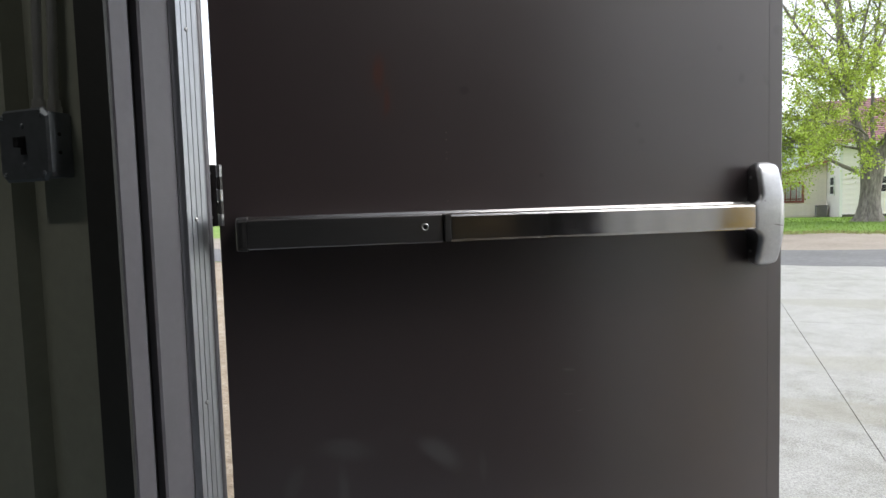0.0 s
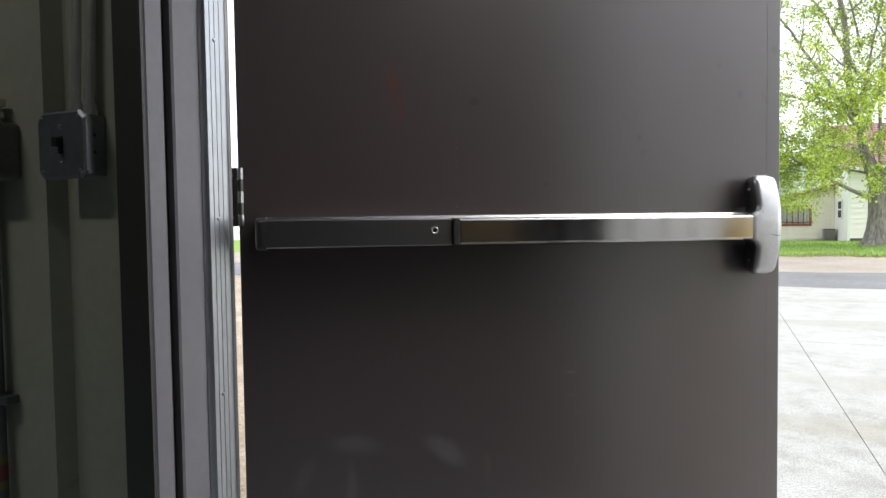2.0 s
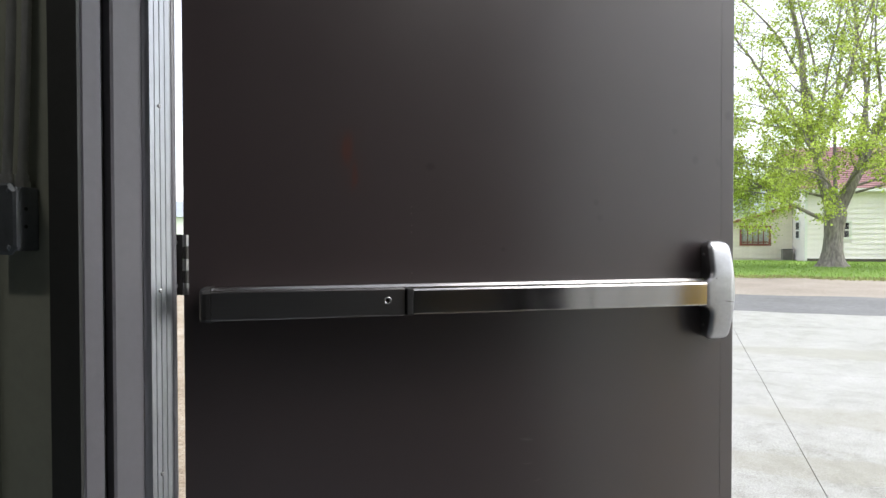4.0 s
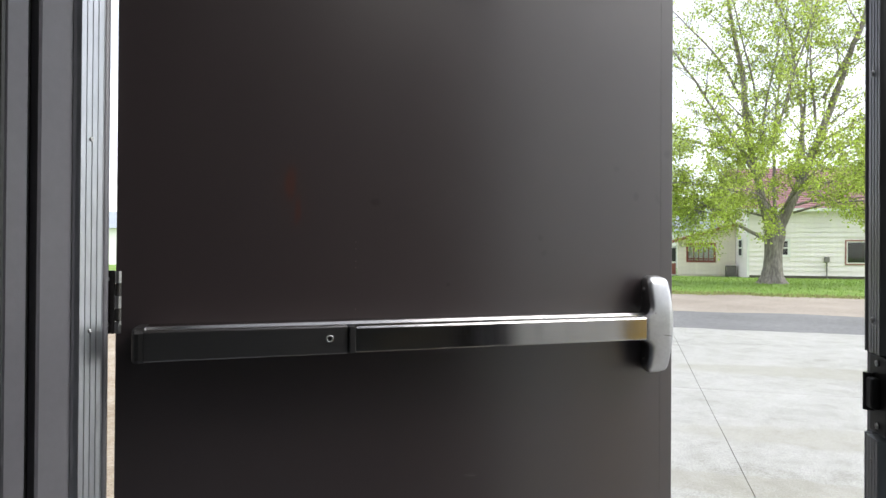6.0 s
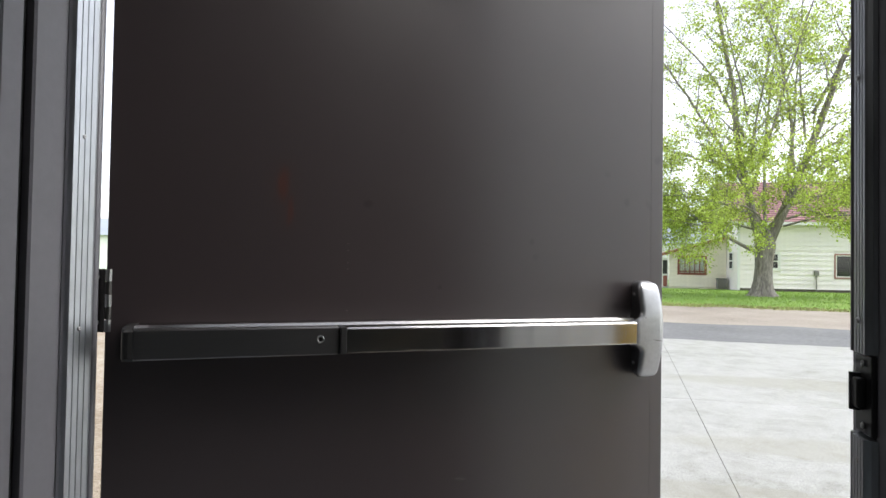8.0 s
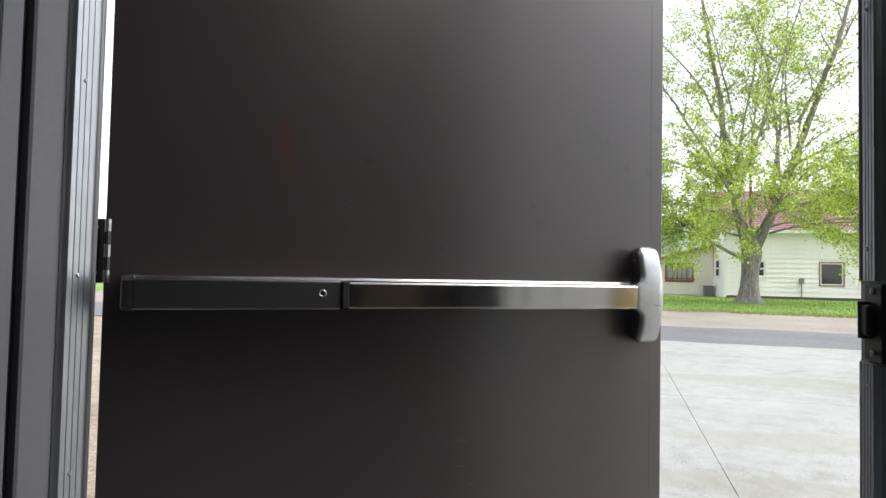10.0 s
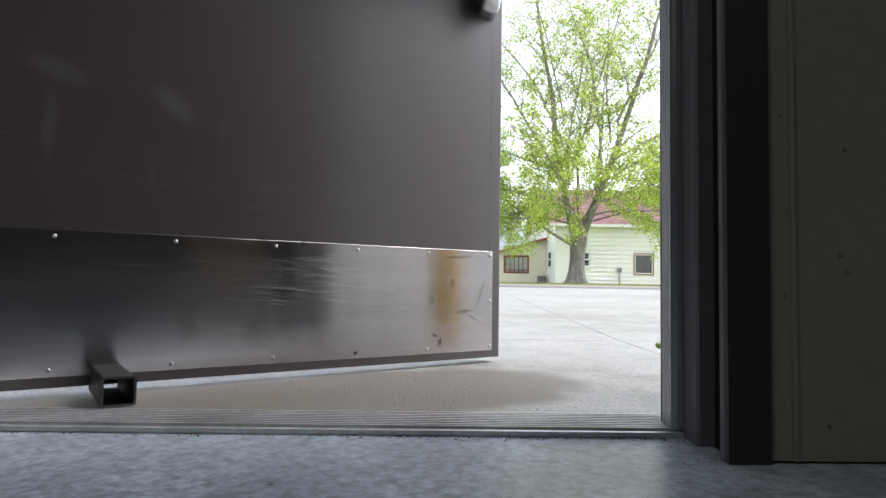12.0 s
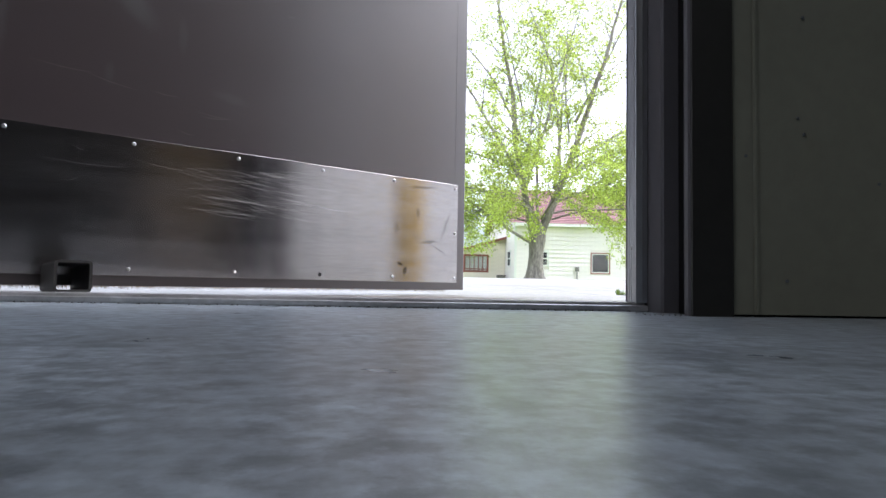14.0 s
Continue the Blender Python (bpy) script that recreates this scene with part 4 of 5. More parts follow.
for k in range(64):
    scratch(rnd.uniform(0.52, 0.74), rnd.uniform(0.165, 0.262), rnd.uniform(0.05, 0.16), rnd.uniform(-0.018, 0.004), rnd.uniform(-0.008, 0.004), rnd.uniform(0.00007, 0.00017))
for x, z, ln, t in ((0.30, 0.236, 0.14, -0.002), (0.44, 0.252, 0.12, -0.012), (0.10, 0.18, 0.05, -0.01), (0.33, 0.20, 0.03, 0.008), (0.80, 0.20, 0.10, -0.006), (0.35, 0.262, 0.02, -0.004)):
    scratch(x, z, ln, t, -0.004, 0.00016)
tagged(part("scratches", bm, M_SCRATCH, plate, "fine bright scratches"), kind="stuff")
M_PAINTSCRATCH = material("pale_paint_scratches", (0.22, 0.20, 0.19), 0.6)
bm = bmesh.new()
for x, z, ln, t in ((0.28, 0.40, 0.10, -0.004), (0.36, 0.395, 0.09, -0.016), (0.47, 0.385, 0.05, -0.004), (0.55, 0.36, 0.07, -0.004), (0.56, 0.352, 0.06, 0.004), (0.52, 0.318, 0.03, -0.006),
                    (0.62, 0.315, 0.008, 0.002), (0.70, 0.695, 0.03, -0.006), (0.70, 0.64, 0.03, 0.0), (0.73, 0.60, 0.02, 0.004), (0.15, 0.44, 0.05, 0.02)):
    scratch(x, z, ln, t, -0.003, 0.0004)
for z in (1.137, 1.150, 1.175, 1.189, 1.053):
    scratch(0.462, z, 0.003, 0.0, 0.0, 0.0012)
for v in bm.verts:
    v.co.y = -0.0006
tagged(part("scratches", bm, M_PAINTSCRATCH, door, "pale paint scratches"), kind="stuff")

# grit along the threshold and on the floor
bm = bmesh.new()
rnd = random.Random(8)


def grit(x, y, s, z):
    vs = [bm.verts.new((x + rnd.uniform(-s, s), y + rnd.uniform(-s, s), z)) for _ in range(3)]
    t = bm.verts.new((x, y, z + s * rnd.uniform(0.4, 1.0)))
    bm.faces.new(vs)
    for k in range(3):
        bm.faces.new((vs[k], vs[(k + 1) % 3], t))


for _ in range(520):
    x = rnd.uniform(0.03, 1.2) if rnd.random() < 0.55 else rnd.uniform(0.75, 1.2)
    grit(x, -0.086 - abs(rnd.gauss(0, 0.008)), rnd.uniform(0.0006, 0.0022), 0.0003)
for _ in range(120):
    grit(rnd.uniform(1.15, 1.30), rnd.uniform(-0.21, -0.10), rnd.uniform(0.0006, 0.0018), 0.0003)
for _ in range(160):
    grit(rnd.uniform(0.1, 1.3), rnd.uniform(0.06, 0.7), rnd.uniform(0.0008, 0.003), 0.0004)
tagged(part("grit", bm, M_DEBRIS), "dark loose grit gathered along the threshold", "grit", kind="stuff")

# weed and drain grate outside
grate = thing("drain_grate", "small dark slotted drain grate set in the concrete", "drain", at=(1.66, 1.0, 0.0065))
box("rim", (-0.075, -0.065, -0.006, 0.075, 0.065, -0.001), M_BLACK, grate)
for k in range(6):
    box("bar", (-0.07, -0.055 + 0.02 * k, -0.0009, 0.07, -0.045 + 0.02 * k, 0.004), M_HINGE, grate, 0.001)
bm = bmesh.new()
for _ in range(46):
    a, r, h = rnd.uniform(0, 6.28), rnd.uniform(0.0, 0.01), rnd.uniform(0.008, 0.03)
    x, y = 1.60 + r * math.cos(a), 1.03 + r * math.sin(a)
    dx, dy = 0.014 * math.cos(a), 0.014 * math.sin(a)
    v = [bm.verts.new(p) for p in ((x - 0.002, y, 0.004), (x + 0.002, y, 0.004), (x + dx * 0.5 + 0.0015, y + dy * 0.5, h * 0.8), (x + dx, y + dy, h))]
    bm.faces.new(v)
tagged(part("weed", bm, M_GRASS), "small green weed growing from a slab joint", "weed", kind="stuff")

# ---- the house across the road ----


def clapboards(name, mat, parent, x0, x1, z0, z1, y, step, openings=(), slope=None):
    """Overlapping boards facing -y, cut round openings (x0, z0, x1, z1); slope: (x, z) pairs of a sloping top edge."""
    z = z0
    meshes = {}
    while z < z1 - 0.01:
        zt = min(z + step, z1)
        spans = [(x0, x1)]
        if slope:
            (xa, za), (xb, zb) = slope
            xs = xa + (xb - xa) * (zt - za) / (zb - za)
            spans = [(max(x0, min(x1, xs)), x1)]
        for ox0, oz0, ox1, oz1 in openings:
            if zt > oz0 + 0.02 and z < oz1 - 0.02:
                cut = []
                for a, b in spans:
                    if ox0 > a:
                        cut.append((a, min(b, ox0)))
                    if ox1 < b:
                        cut.append((max(a, ox1), b))
                spans = [(a, b) for a, b in cut if b - a > 0.02]
        for a, b in spans:
            if b - a < 0.03:
                continue
            key = (round(b - a, 3), round(zt - z, 3))
            if key not in meshes:
                bm = bmesh.new()
                w, h = b - a, zt - z
                vs = [bm.verts.new(p) for p in ((0, -0.045, 0), (w, -0.045, 0), (w, -0.004, h + 0.01), (0, -0.004, h + 0.01), (0, 0, 0), (w, 0, 0), (w, 0, h + 0.01), (0, 0, h + 0.01))]
                for f in ((0, 1, 2, 3), (0, 4, 5, 1), (3, 2, 6, 7), (0, 3, 7, 4), (1, 5, 6, 2)):
                    bm.faces.new([vs[i] for i in f])
                meshes[key] = mesh_of("clapboard", bm, mat)
            shared("clapboard", meshes[key], parent, Matrix.Translation((a, y, z)))
        z = zt


def house_window(parent, x0, z0, x1, z1, y, frame_mat, trim_mat, bars=(), rail=None, inner=None):
    bm = bmesh.new()
    t = 0.055
    for d in ((x0 - t, z0 - t, x0, z1 + t), (x1, z0 - t, x1 + t, z1 + t), (x0, z0 - t, x1, z0), (x0, z1, x1, z1 + t)):
        box_bm(bm, d[0], y - 0.05, d[1], d[2], y + 0.02, d[3])
    w = part("window", bm, trim_mat, parent)
    bm = bmesh.new()
    f = 0.05
    for d in ((x0, z0, x0 + f, z1), (x1 - f, z0, x1, z1), (x0 + f, z0, x1 - f, z0 + f), (x0 + f, z1 - f, x1 - f, z1)):
        box_bm(bm, d[0], y - 0.03, d[1], d[2], y + 0.01, d[3])
    for bx in bars:
        box_bm(bm, bx - 0.02, y - 0.028, z0 + f, bx + 0.02, y + 0.008, z1 - f)
    if rail:
        box_bm(bm, x0 + f, y - 0.028, rail - 0.025, x1 - f, y + 0.008, rail + 0.025)
    part("frame", bm, frame_mat, w)
    pane = box("pane", (x0 + f, y - 0.010, z0 + f, x1 - f, y - 0.004, z1 - f), M_GLASS, w)
    pane.visible_shadow = False
    if inner:
        bm = bmesh.new()
        n = 40
        row = [(x0 + f + (x1 - x0 - 2 * f) * k / n, y + 0.10 + 0.025 * math.sin(k * 1.7)) for k in range(n + 1)]
        a = [bm.verts.new((x, yy, z0)) for x, yy in row]
        b = [bm.verts.new((x, yy, z1)) for x, yy in row]
        for k in range(n):
            bm.faces.new((a[k], a[k + 1], b[k + 1], b[k]))
        part("curtain", bm, inner, w)
    return w


HX, HY, HZ = 7.45, 31.0, 0.10
WY = 33.6
house = thing("house", "white clapboard house with a red shingle roof across the road", "house")
EAVE = 3.32
bm = bmesh.new()
holes = [(8.47, 1.12, 9.22, 1.86), (11.58, 0.78, 12.54, 1.80)]
xs = sorted({HX, 18.0, *(h[0] for h in holes), *(h[2] for h in holes)})
for a, b in zip(xs, xs[1:]):
    zs = [HZ - 0.2]
    for h in holes:
        if a >= h[0] - 1e-4 and b <= h[2] + 1e-4:
            zs += [h[1], h[3]]
    zs.append(EAVE)
    for k in range(0, len(zs), 2):
        box_bm(bm, a, HY, zs[k], b, HY + 0.12, zs[k + 1])
box_bm(bm, HX, HY + 0.12, HZ - 0.2, HX + 0.12, HY + 8.0, EAVE)
box_bm(bm, 17.88, HY + 0.12, HZ - 0.2, 18.0, HY + 8.0, EAVE)
box_bm(bm, HX + 0.12, HY + 7.88, HZ - 0.2, 17.88, HY + 8.0, EAVE)
part("wall", bm, M_CLAP, house)
box("interior", (HX + 0.2, HY + 1.5, HZ, 17.8, HY + 1.6, EAVE - 0.05), M_DARKIN, house)
box("foundation", (HX + 0.02, HY - 0.01, HZ - 0.3, 18.0, HY - 0.002, HZ + 0.10), M_STONE, house)
clapboards("front", M_CLAP, house, HX + 0.08, 18.0, HZ + 0.10, EAVE - 0.05, HY, 0.225, [(h[0] - 0.055, h[1] - 0.055, h[2] + 0.055, h[3] + 0.055) for h in holes])
box("corner_board", (HX - 0.02, HY - 0.03, HZ, HX + 0.08, HY + 0.08, EAVE), M_WHITE, house)
house_window(house, *holes[0], HY, M_WHITE, M_WHITE, rail=1.49)
house_window(house, *holes[1], HY, M_WHITE, M_REDTRIM)
# side wall boards and side window
z = HZ
while z < EAVE - 0.05:
    bm = bmesh.new()
    vs = [bm.verts.new(p) for p in ((HX - 0.024, HY + 0.08, z), (HX - 0.024, HY + 7.9, z), (HX - 0.004, HY + 7.9, z + 0.23), (HX - 0.004, HY + 0.08, z + 0.23))]
    bm.faces.new(vs)
    vs2 = [bm.verts.new(p) for p in ((HX, HY + 0.08, z), (HX, HY + 7.9, z), (HX - 0.024, HY + 7.9, z), (HX - 0.024, HY + 0.08, z))]
    bm.faces.new(vs2)
    part("clapboard", bm, M_CLAP, house)
    z += 0.225
sw2 = box("window", (HX - 0.06, HY + 0.9, 1.05, HX - 0.026, HY + 1.7, 1.95), M_WHITE, house)
box("pane", (HX - 0.066, HY + 0.98, 1.13, HX - 0.061, HY + 1.62, 1.46), M_DARKIN, sw2)
box("pane", (HX - 0.066, HY + 0.98, 1.53, HX - 0.061, HY + 1.62, 1.87), M_DARKIN, sw2)
# gable roof with shingle courses
RZ, RY0, RY1 = 5.75, HY - 0.45, HY + 4.0
n = 22
roof = new("roof")
roof.parent = house
tagged(roof, "red shingle roof")
for s in (1, -1):
    for k in range(n):
        f0, f1 = k / n, (k + 1) / n
        def at(f, up):
            y = RY0 + (RY1 - RY0) * f
            return (y if s == 1 else 2 * RY1 - y), EAVE - 0.02 + (RZ - EAVE) * f + up
        bm = bmesh.new()
        (ya, za), (yb, zb) = at(f0, 0.035), at(f1, 0.005)
        vs = [bm.verts.new(p) for p in ((HX - 0.35, ya, za), (18.3, ya, za), (18.3, yb, zb), (HX - 0.35, yb, zb))]
        bm.faces.new(vs if s == 1 else vs[::-1])
        (yc, zc) = at(f0, -0.005)
        vs2 = [bm.verts.new(p) for p in ((HX - 0.35, yc, zc), (18.3, yc, zc), (18.3, ya, za), (HX - 0.35, ya, za))]
        bm.faces.new(vs2 if s == 1 else vs2[::-1])
        part("shingle_course", bm, M_ROOF, roof)
box("fascia", (HX - 0.35, RY0 - 0.02, EAVE - 0.16, 18.3, RY0 + 0.02, EAVE - 0.01), M_WHITE, house)
box("soffit", (HX - 0.33, RY0 + 0.021, EAVE - 0.10, 18.28, HY - 0.001, EAVE - 0.07), M_WHITE, house)
bm = bmesh.new()
vs = [bm.verts.new(p) for p in ((HX, RY0 + 0.4, EAVE - 0.02), (HX, 2 * RY1 - RY0 - 0.4, EAVE - 0.02), (HX, RY1, RZ - 0.06))]
bm.faces.new(vs)
part("gable", bm, M_CLAP, house)
mt = box("meter", (10.68, HY - 0.14, 0.84, 10.88, HY - 0.025, 1.08), M_ACU, house, 0.02)
bm = bmesh.new()
cyl_bm(bm, (10.78, HY - 0.08, HZ - 0.05), (10.78, HY - 0.08, 0.84), 0.025, seg=10)
part("conduit", bm, M_ACU, mt)

# lean-to wing
wing = thing("house_wing", "cream clapboard lean-to wing with red trim", "house wing")
whole = (5.10, 0.80, 6.42, 1.70)
WX0 = 4.62


def wing_top(x):
    return 1.80 + (x - 4.5) * 0.29


bm = bmesh.new()
for a, b, z0, z1 in ((WX0, whole[0], -0.1, None), (whole[2], HX - 0.03, -0.1, None), (whole[0], whole[2], -0.1, whole[1]), (whole[0], whole[2], whole[3], None)):
    vs = []
    for yy in (WY, WY + 0.1):
        vs.append([bm.verts.new(p) for p in ((a, yy, z0), (b, yy, z0), (b, yy, z1 or wing_top(b)), (a, yy, z1 or wing_top(a)))])
    f, g = vs
    bm.faces.new(f), bm.faces.new(g[::-1])
    for k in range(4):
        bm.faces.new((f[k], g[k], g[(k + 1) % 4], f[(k + 1) % 4]))
part("wall", bm, M_CREAM, wing)
clapboards("front", M_CREAM, wing, WX0, HX - 0.03, 0.12, wing_top(HX) - 0.06, WY, 0.215, [(whole[0] - 0.055, whole[1] - 0.055, whole[2] + 0.055, whole[3] + 0.055)],
           slope=((4.5, 1.80), (HX, wing_top(HX))))
house_window(wing, *whole, WY, M_REDTRIM, M_REDTRIM, bars=(5.42, 5.66, 5.90, 6.14), rail=0.93, inner=M_CURTAIN)
bm = bmesh.new()
vs = [[bm.verts.new((x, yy, wing_top(x) + dz)) for x, dz in ((4.25, 0.0), (HX - 0.03, 0.0), (HX - 0.03, 0.14), (4.25, 0.14))] for yy in (WY - 0.35, WY + 5)]
bm.faces.new(vs[0]), bm.faces.new(vs[1][::-1])
for k in range(4):
    bm.faces.new((vs[0][k], vs[1][k], vs[1][(k + 1) % 4], vs[0][(k + 1) % 4]))
part("roof", bm, M_REDTRIM, wing, "red edged shed roof")
pd = box("porch_door", (4.28, WY + 0.25, 0.05, 4.60, WY + 0.30, 1.62), M_WHITE, wing)
box("lower_panel", (4.36, WY + 0.235, 0.10, 4.56, WY + 0.249, 0.68), M_REDTRIM, pd)
box("pane", (4.34, WY + 0.236, 0.78, 4.56, WY + 0.249, 1.50), M_DARKIN, pd)
acu = thing("air_conditioner", "grey outdoor air conditioning unit beside the house", "air conditioner", at=(7.1, 33.05, ground_z(33.05) - 0.03))
box("cabinet", (-0.22, -0.22, 0.02, 0.22, 0.22, 0.52), M_ACU, acu, 0.02)
for k in range(9):
    box("louvre", (-0.19, -0.232, 0.07 + 0.048 * k, 0.19, -0.2205, 0.085 + 0.048 * k), M_ACU, acu)
box("lid", (-0.23, -0.23, 0.521, 0.23, 0.23, 0.56), M_CAP, acu, 0.01)


def far_house(at, turn, w, d, h, ridge, label, roof_mat, wall_mat, wins):
    hs = thing("far_house", label, "house", at=at, turn=turn, group="far houses")
    bm = bmesh.new()
    box_bm(bm, 0, 0, -0.3, w, d, h)
    part("wall", bm, wall_mat, hs)
    bm = bmesh.new()
    v = [bm.verts.new(p) for p in ((-0.4, -0.4, h), (w + 0.4, -0.4, h), (w + 0.4, d / 2, ridge), (-0.4, d / 2, ridge), (-0.4, d + 0.4, h), (w + 0.4, d + 0.4, h))]
    bm.faces.new((v[0], v[1], v[2], v[3])), bm.faces.new((v[3], v[2], v[5], v[4])), bm.faces.new((v[0], v[3], v[4])), bm.faces.new((v[1], v[5], v[2])), bm.faces.new((v[0], v[4], v[5], v[1]))
    part("roof", bm, roof_mat, hs)
    for x0, z0, x1, z1 in wins:
        fw = box("window", (x0, -0.06, z0, x1, -0.002, z1), M_WHITE, hs)
        box("pane", (x0 + 0.1, -0.07, z0 + 0.1, x1 - 0.1, -0.061, z1 - 0.1), M_DARKIN, fw)
    return hs


far_house((3.0, 58, 0.0), -8, 14, 9, 3.2, 6.0, "distant house with a blue-grey roof behind the lean-to", M_GREYROOF, M_WHITE, ((2, 1, 3.2, 2.2), (6, 1, 7.2, 2.2)))
far_house((-46, 36, 0.0), 30, 16, 9, 3.0, 4.6, "distant white building with a grey roof", M_GREYROOF, M_WHITE, ((1, 1, 2.0, 2.2), (13, 1, 14.5, 2.2)))

# ---- the maple ----
TREE = (6.38, 22.1)
tree = thing("tree", "large old maple with sparse young yellow-green leaves on the lawn", "tree", at=(TREE[0], TREE[1], ground_z(TREE[1]) - 0.03))
rnd = random.Random(11)
bm = bmesh.new()
n = 36
prof = [(-0.1, 0.58), (0.0, 0.48), (0.10, 0.39), (0.25, 0.335), (0.55, 0.295), (0.95, 0.275), (1.3, 0.285), (1.55, 0.315), (1.75, 0.32), (1.95, 0.27), (2.15, 0.18), (2.3, 0.10)]
rings = []
for z, r in prof:
    ring = []
    for k in range(n):
        a = 2 * math.pi * k / n
        flare = 1 + (0.16 * math.sin(5 * a + 0.6) + 0.08 * math.sin(9 * a)) * max(0, 1 - z / 0.5)
        flare += 0.05 * noise.noise((math.cos(a) * 2, math.sin(a) * 2, z * 2)) + 0.022 * math.sin(13 * a + 1.5 * math.sin(2.1 * z))
        ring.append(bm.verts.new((r * flare * math.cos(a) + 0.05 * z, r * flare * math.sin(a), z)))
    rings.append(ring)
for a, b in zip(rings, rings[1:]):
    for k in range(n):
        bm.faces.new((a[k], a[(k + 1) % n], b[(k + 1) % n], b[k])).smooth = True
bm.faces.new(rings[-1])
part("trunk", bm, M_BARK, tree)

tufts = []


def bough(bm, start, d0, d1, length, r0, r1, steps, wobble, seg):
    """A limb whose way bends from d0 to d1; gives its points and ways."""
    q, pts, ways, rad = Vector(start), [Vector(start)], [Vector(d0).normalized()], [r0]
    stray = Vector((0, 0, 0))
    for k in range(steps):
        f = (k + 1) / steps
        stray = stray * 0.55 + Vector((rnd.gauss(0, wobble), rnd.gauss(0, wobble), rnd.gauss(0, wobble)))
        way = (Vector(d0).normalized().lerp(Vector(d1).normalized(), f ** 0.8) + stray).normalized()
        q = q + way * (length / steps)
        pts.append(q.copy()), ways.append(way), rad.append(r0 + (r1 - r0) * f ** 0.85)
    tube_bm(bm, pts, rad, seg, cap=False)
    return pts, ways, rad


def sideways(way, out, lift):
    side = Vector((rnd.gauss(0, 1), rnd.gauss(0, 1), rnd.gauss(0, 0.6))).normalized()
    side = (side - way * side.dot(way)).normalized()
    return (way * (1 - out) + side * out + Vector((0, 0, lift))).normalized()


def twig(bm, p, way, length):
    steps = 3
    droop = Vector((way.x, way.y, way.z - 0.25 + rnd.uniform(-0.2, 0.35)))
    pts, ways, _ = bough(bm, p, way, droop, length, 0.006, 0.0025, steps, 0.12, 3)
    count = max(2, int(length / 0.13))
    for k in range(count):
        f = (k + 1) / count * steps
        a = min(steps - 1, int(f - 1e-6))
        tufts.append(pts[a].lerp(pts[a + 1], f - a))


def limb(start, d0, d1, length, r0, r1, bare=0.18, thick=1.0):
    """A main limb with its branches, their twigs and the tufts of leaves."""
    bm = bmesh.new()
    r0, r1 = (r0, r1) if r0 > 0.12 else (r0 * 0.8, r1 * 0.8)
    pts, ways, rad = bough(bm, start, d0, d1, length, r0, r1, max(6, int(length / 0.55)), 0.055, 10)
    for k in range(1, len(pts)):
        f = k / (len(pts) - 1)
        if f < bare:
            continue
        for _ in range(2 if rnd.random() < 0.62 * thick else 1):
            ln = rnd.uniform(0.9, 2.3) * (1.15 - 0.45 * f)
            w = sideways(ways[k], rnd.uniform(0.45, 0.75), 0.10)
            b0 = min(rad[k] * 0.5, 0.009 + 0.012 * ln)
            bp, bw, _ = bough(bm, pts[k], w, w + Vector((0, 0, rnd.uniform(-0.35, 0.25))), ln, b0, 0.007, max(4, int(ln / 0.24)), 0.10, 5)
            for i in range(1, len(bp)):
                for _ in range(2 if rnd.random() < 0.45 else 1):
                    twig(bm, bp[i], sideways(bw[i], rnd.uniform(0.4, 0.8), 0.0), rnd.uniform(0.25, 0.7))
            twig(bm, bp[-1], bw[-1], rnd.uniform(0.3, 0.6))
    twig(bm, pts[-1], ways[-1], 0.6)
    part("limb", bm, M_BARK, tree)


# two leaders, with the boughs that leave them
limb((0.12, 0.0, 1.6), (0.52, 0.0, 1.0), (0.24, 0.04, 1.0), 10.8, 0.185, 0.045, 0.2)
limb((-0.03, 0.05, 1.8), (-0.22, 0.05, 1.0), (-0.03, 0.0, 1.0), 10.8, 0.15, 0.035, 0.2)
limb((-0.40, 0.05, 3.5), (-0.50, -0.12, 1.0), (-0.66, -0.1, 0.85), 7.4, 0.095, 0.02)
limb((-0.55, 0.0, 5.4), (-0.36, 0.22, 1.0), (-0.75, 0.2, 0.9), 6.2, 0.075, 0.018)
limb((0.92, -0.05, 4.2), (0.05, -0.1, 1.0), (-0.50, -0.2, 1.0), 6.8, 0.08, 0.02)
limb((1.55, 0.0, 6.2), (0.50, 0.1, 1.0), (0.50, 0.1, 1.0), 5.8, 0.085, 0.02)
limb((0.75, 0.1, 3.6), (0.15, 0.5, 1.0), (0.1, 0.3, 1.0), 7.0, 0.09, 0.02)
limb((-0.35, 0.1, 3.6), (0.15, -0.45, 1.0), (0.2, -0.2, 1.0), 6.6, 0.075, 0.02)
limb((0.15, 0.1, 2.2), (0.05, 0.25, 1.0), (0.12, 0.1, 1.0), 8.6, 0.08, 0.02, 0.3, 1.3)
limb((-0.45, 0.0, 4.6), (0.32, 0.1, 1.0), (0.16, 0.0, 1.0), 6.6, 0.06, 0.016, 0.15, 1.3)
limb((1.3, 0.0, 5.4), (-0.10, 0.25, 1.0), (0.05, 0.1, 1.0), 5.6, 0.06, 0.016, 0.15, 1.3)
limb((-0.5, -0.1, 6.2), (-0.25, -0.3, 1.0), (-0.35, -0.2, 1.0), 4.8, 0.05, 0.014, 0.15, 1.3)
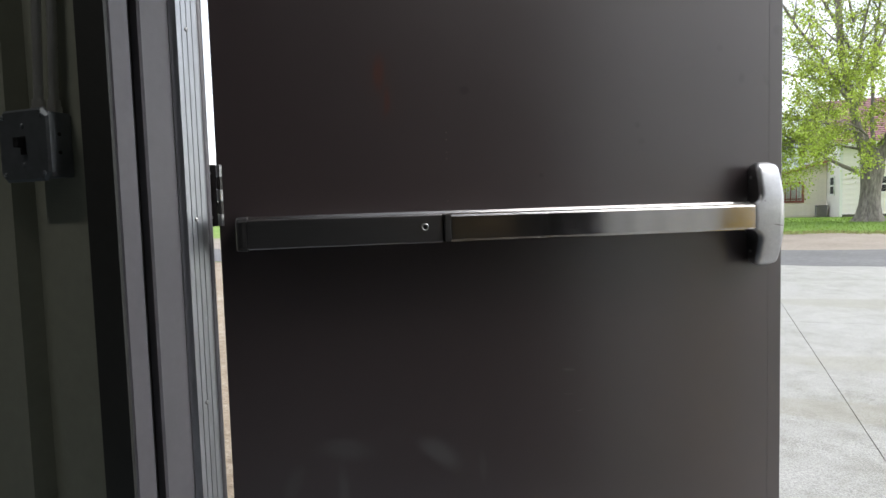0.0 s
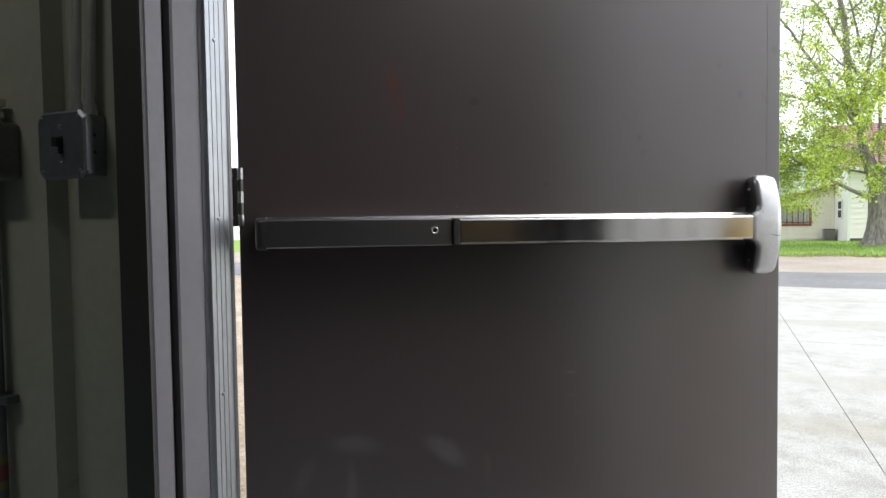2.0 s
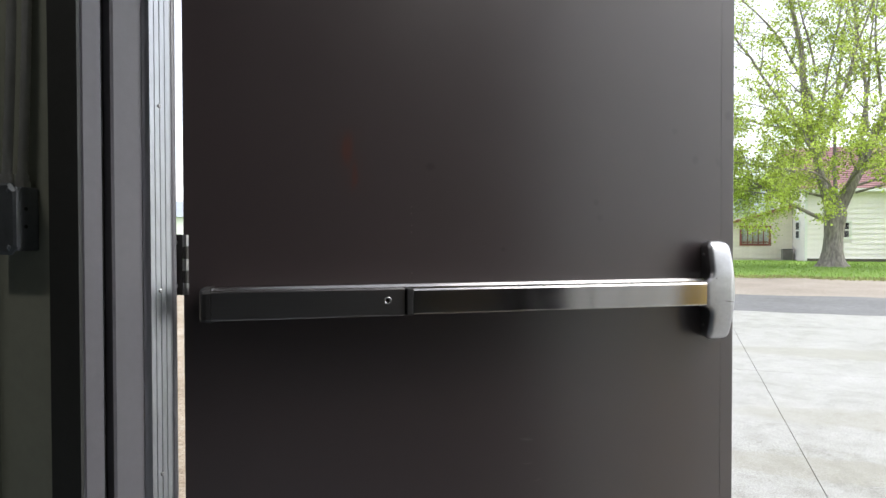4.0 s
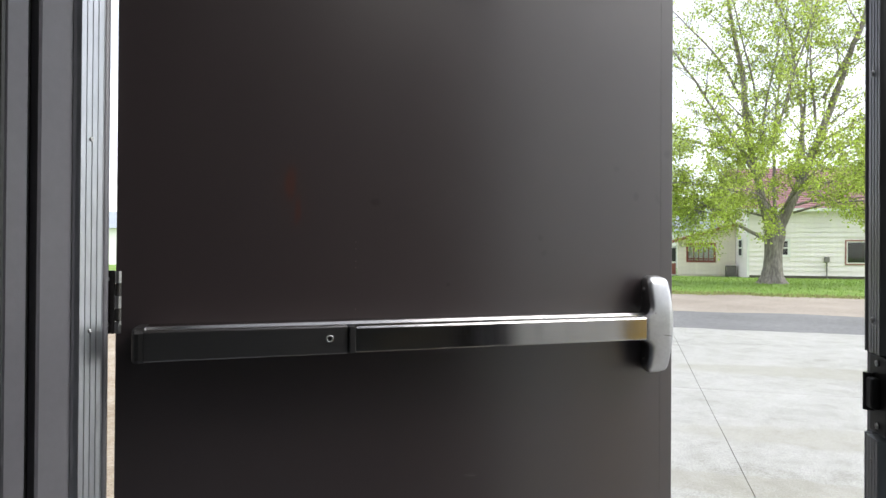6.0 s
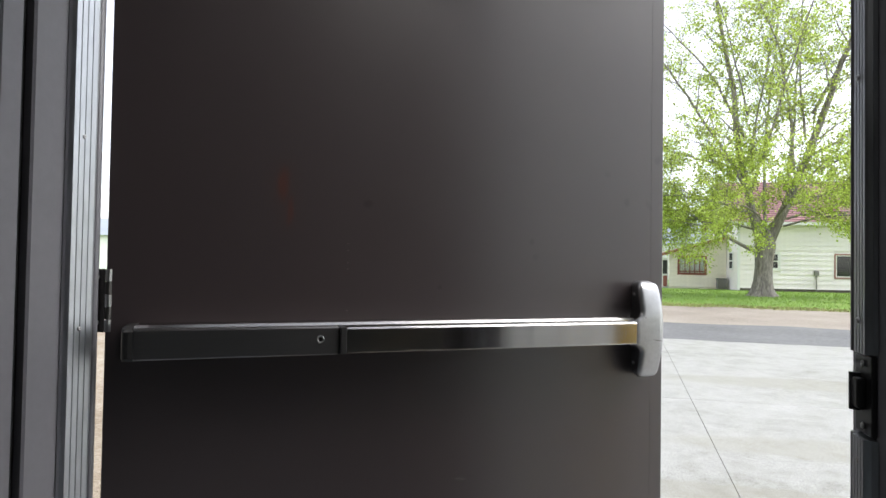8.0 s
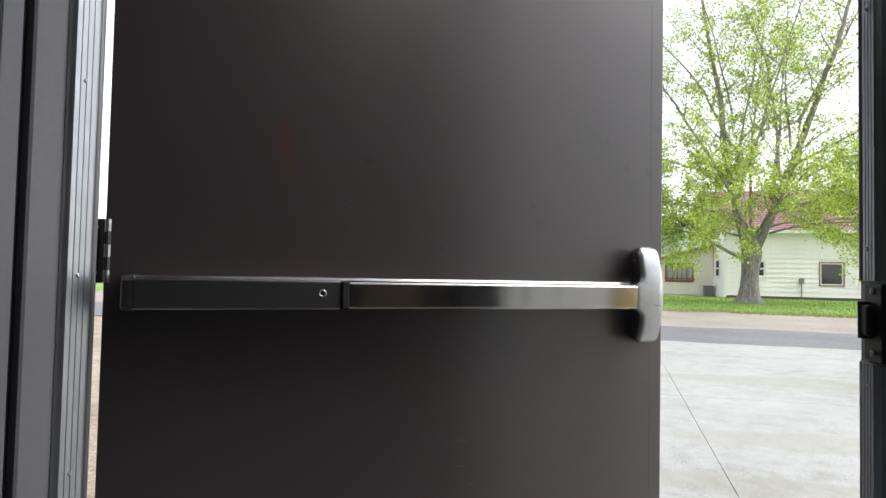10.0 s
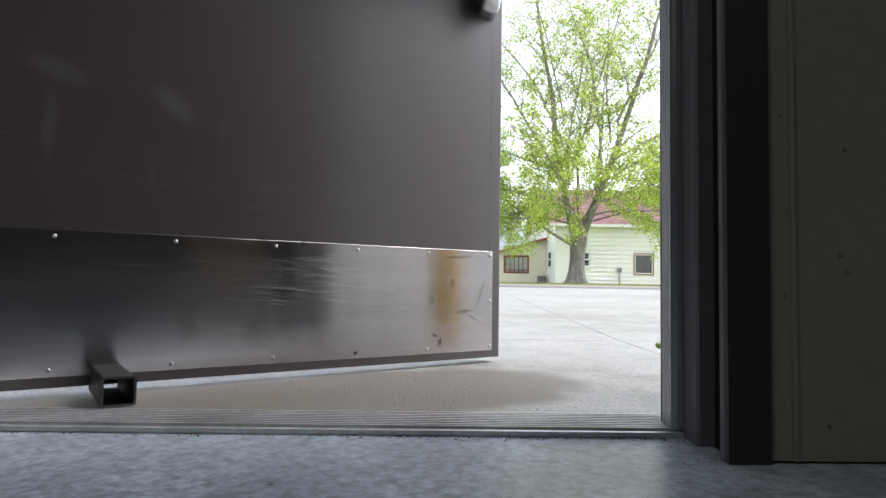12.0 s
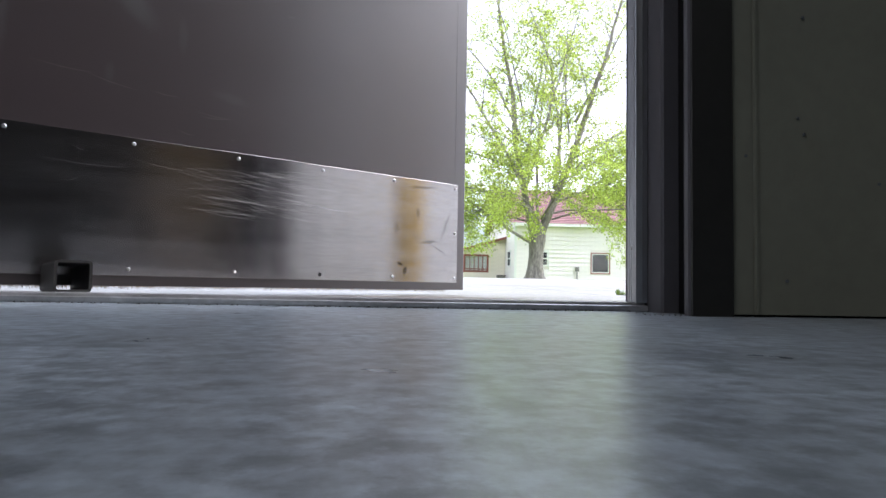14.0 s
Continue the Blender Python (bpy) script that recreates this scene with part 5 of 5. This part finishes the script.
# low and spreading boughs
limb((-0.18, 0.0, 1.5), (-1.0, -0.1, 0.42), (-0.75, -0.12, 0.62), 5.0, 0.085, 0.02, 0.3)
limb((1.12, 0.0, 4.5), (0.9, -0.2, 0.72), (1.0, -0.2, 0.42), 4.8, 0.07, 0.018)
limb((0.80, -0.05, 3.1), (0.95, -0.35, 0.42), (1.0, -0.3, 0.04), 4.4, 0.06, 0.014, 0.15, 1.4)
limb((0.72, 0.05, 2.65), (0.9, 0.3, 0.42), (1.0, 0.3, -0.08), 4.4, 0.055, 0.014, 0.15, 1.4)
limb((0.2, -0.15, 2.4), (0.15, -0.9, 0.62), (0.0, -0.9, 0.22), 4.0, 0.07, 0.016, 0.2, 1.3)
limb((0.0, 0.2, 2.4), (-0.1, 0.8, 0.75), (0.1, 0.8, 0.5), 5.4, 0.085, 0.02)
limb((-0.30, -0.1, 2.8), (-0.85, -0.5, 0.40), (-1.0, -0.4, -0.02), 4.2, 0.06, 0.014, 0.15, 1.4)
limb((-0.45, 0.05, 4.2), (-0.9, 0.3, 0.55), (-1.0, 0.3, 0.22), 4.8, 0.06, 0.016, 0.15, 1.3)
limb((0.90, -0.1, 3.8), (0.6, -0.7, 0.45), (0.7, -0.6, 0.1), 4.0, 0.055, 0.014, 0.15, 1.3)
limb((-0.9, -0.05, 2.15), (-0.9, -0.4, 0.35), (-1.0, -0.3, -0.05), 3.4, 0.028, 0.010, 0.1, 1.5)
limb((-1.0, 0.0, 2.3), (-0.9, 0.4, 0.55), (-1.0, 0.2, 0.1), 3.6, 0.028, 0.010, 0.1, 1.5)
limb((0.65, 0.0, 2.4), (0.8, -0.6, 0.35), (0.9, -0.5, -0.1), 4.2, 0.05, 0.012, 0.15, 1.5)
limb((-0.25, 0.1, 2.3), (-0.8, 0.5, 0.45), (-1.0, 0.5, -0.05), 4.4, 0.05, 0.012, 0.15, 1.5)
limb((0.1, -0.15, 2.2), (-0.4, -0.9, 0.5), (-0.6, -0.8, 0.0), 3.8, 0.05, 0.012, 0.15, 1.5)
limb((1.0, 0.1, 4.2), (0.9, 0.5, 0.45), (1.0, 0.4, 0.15), 4.6, 0.055, 0.014, 0.15, 1.3)
limb((-0.40, -0.05, 3.9), (-0.5, -0.8, 0.5), (-0.6, -0.7, 0.15), 4.0, 0.055, 0.014, 0.15, 1.3)


def leaf_mesh(centres, size, per, seed, mat, spread):
    """Small folded leaves round each centre, two faces a leaf."""
    rn = np.random.default_rng(seed)
    o = np.repeat(np.array(centres), per, axis=0)
    m = len(o)
    o = o + rn.normal(0, spread, (m, 3)) * (1, 1, 0.8)
    a = rn.normal(0, 1, (m, 3)) + (0, 0, -0.35)
    a /= np.linalg.norm(a, axis=1)[:, None]
    b = np.cross(a, rn.normal(0, 1, (m, 3)))
    b /= np.linalg.norm(b, axis=1)[:, None]
    c = np.cross(a, b)
    s = size * rn.uniform(0.55, 1.35, (m, 1))
    verts = np.stack([o - a * s * 0.5, o + b * s * 0.46 + c * s * 0.14, o + a * s * 0.6, o - b * s * 0.46 + c * s * 0.14], 1).reshape(-1, 3)
    i = np.arange(m) * 4
    faces = np.concatenate([np.stack([i, i + 1, i + 2], 1), np.stack([i, i + 2, i + 3], 1)])
    me = bpy.data.meshes.new("leaves")
    me.from_pydata(verts.tolist(), [], faces.tolist())
    me.materials.append(mat)
    return me


low = [c for c in tufts if c.z < 5.0]
high = [c for c in tufts if c.z >= 5.0 and rnd.random() < 0.72]
crown = new("crown", leaf_mesh(low * 2 + high, 0.064, 8, 4, M_LEAF, 0.10))
crown.parent = tree
tagged(crown, "sparse small yellow-green leaves", kind="stuff")

# ---- grass ----


def blades(name, label, mat, n, x0, x1, y0, y1, h0, h1, seed, edge=0.0):
    rn = np.random.default_rng(seed)
    verts, faces = [], []
    for _ in range(n):
        x, y = rn.uniform(x0, x1), rn.uniform(y0, y1)
        yy = street_y(x, y) + edge * noise.noise((x * 1.1, 7.7, 0)) * 2
        z, h, a = ground_z(yy) - 0.032, rn.uniform(h0, h1), rn.uniform(0, math.pi)
        dx, dy = 0.012 * math.cos(a), 0.012 * math.sin(a)
        lx, ly = rn.normal(0, h * 0.35, 2)
        i = len(verts)
        verts += [(x - dx, yy - dy, z), (x + dx, yy + dy, z), (x + lx, yy + ly, z + h)]
        faces.append((i, i + 1, i + 2))
    me = bpy.data.meshes.new(name)
    me.from_pydata([tuple(map(float, v)) for v in verts], [], faces)
    me.materials.append(mat)
    tagged(new(name, me), label, "grass", kind="stuff")


blades("grass", "short fresh green lawn grass", M_GRASS, 26000, -1, 17, GRAVEL_END, 31, 0.03, 0.06, 21, 0.2)
blades("dry_grass", "thin straw-coloured grass along the gravel edge", M_DRYGRASS, 7000, -1, 17, GRAVEL_END - 0.35, GRAVEL_END + 1.0, 0.03, 0.07, 22, 0.2)
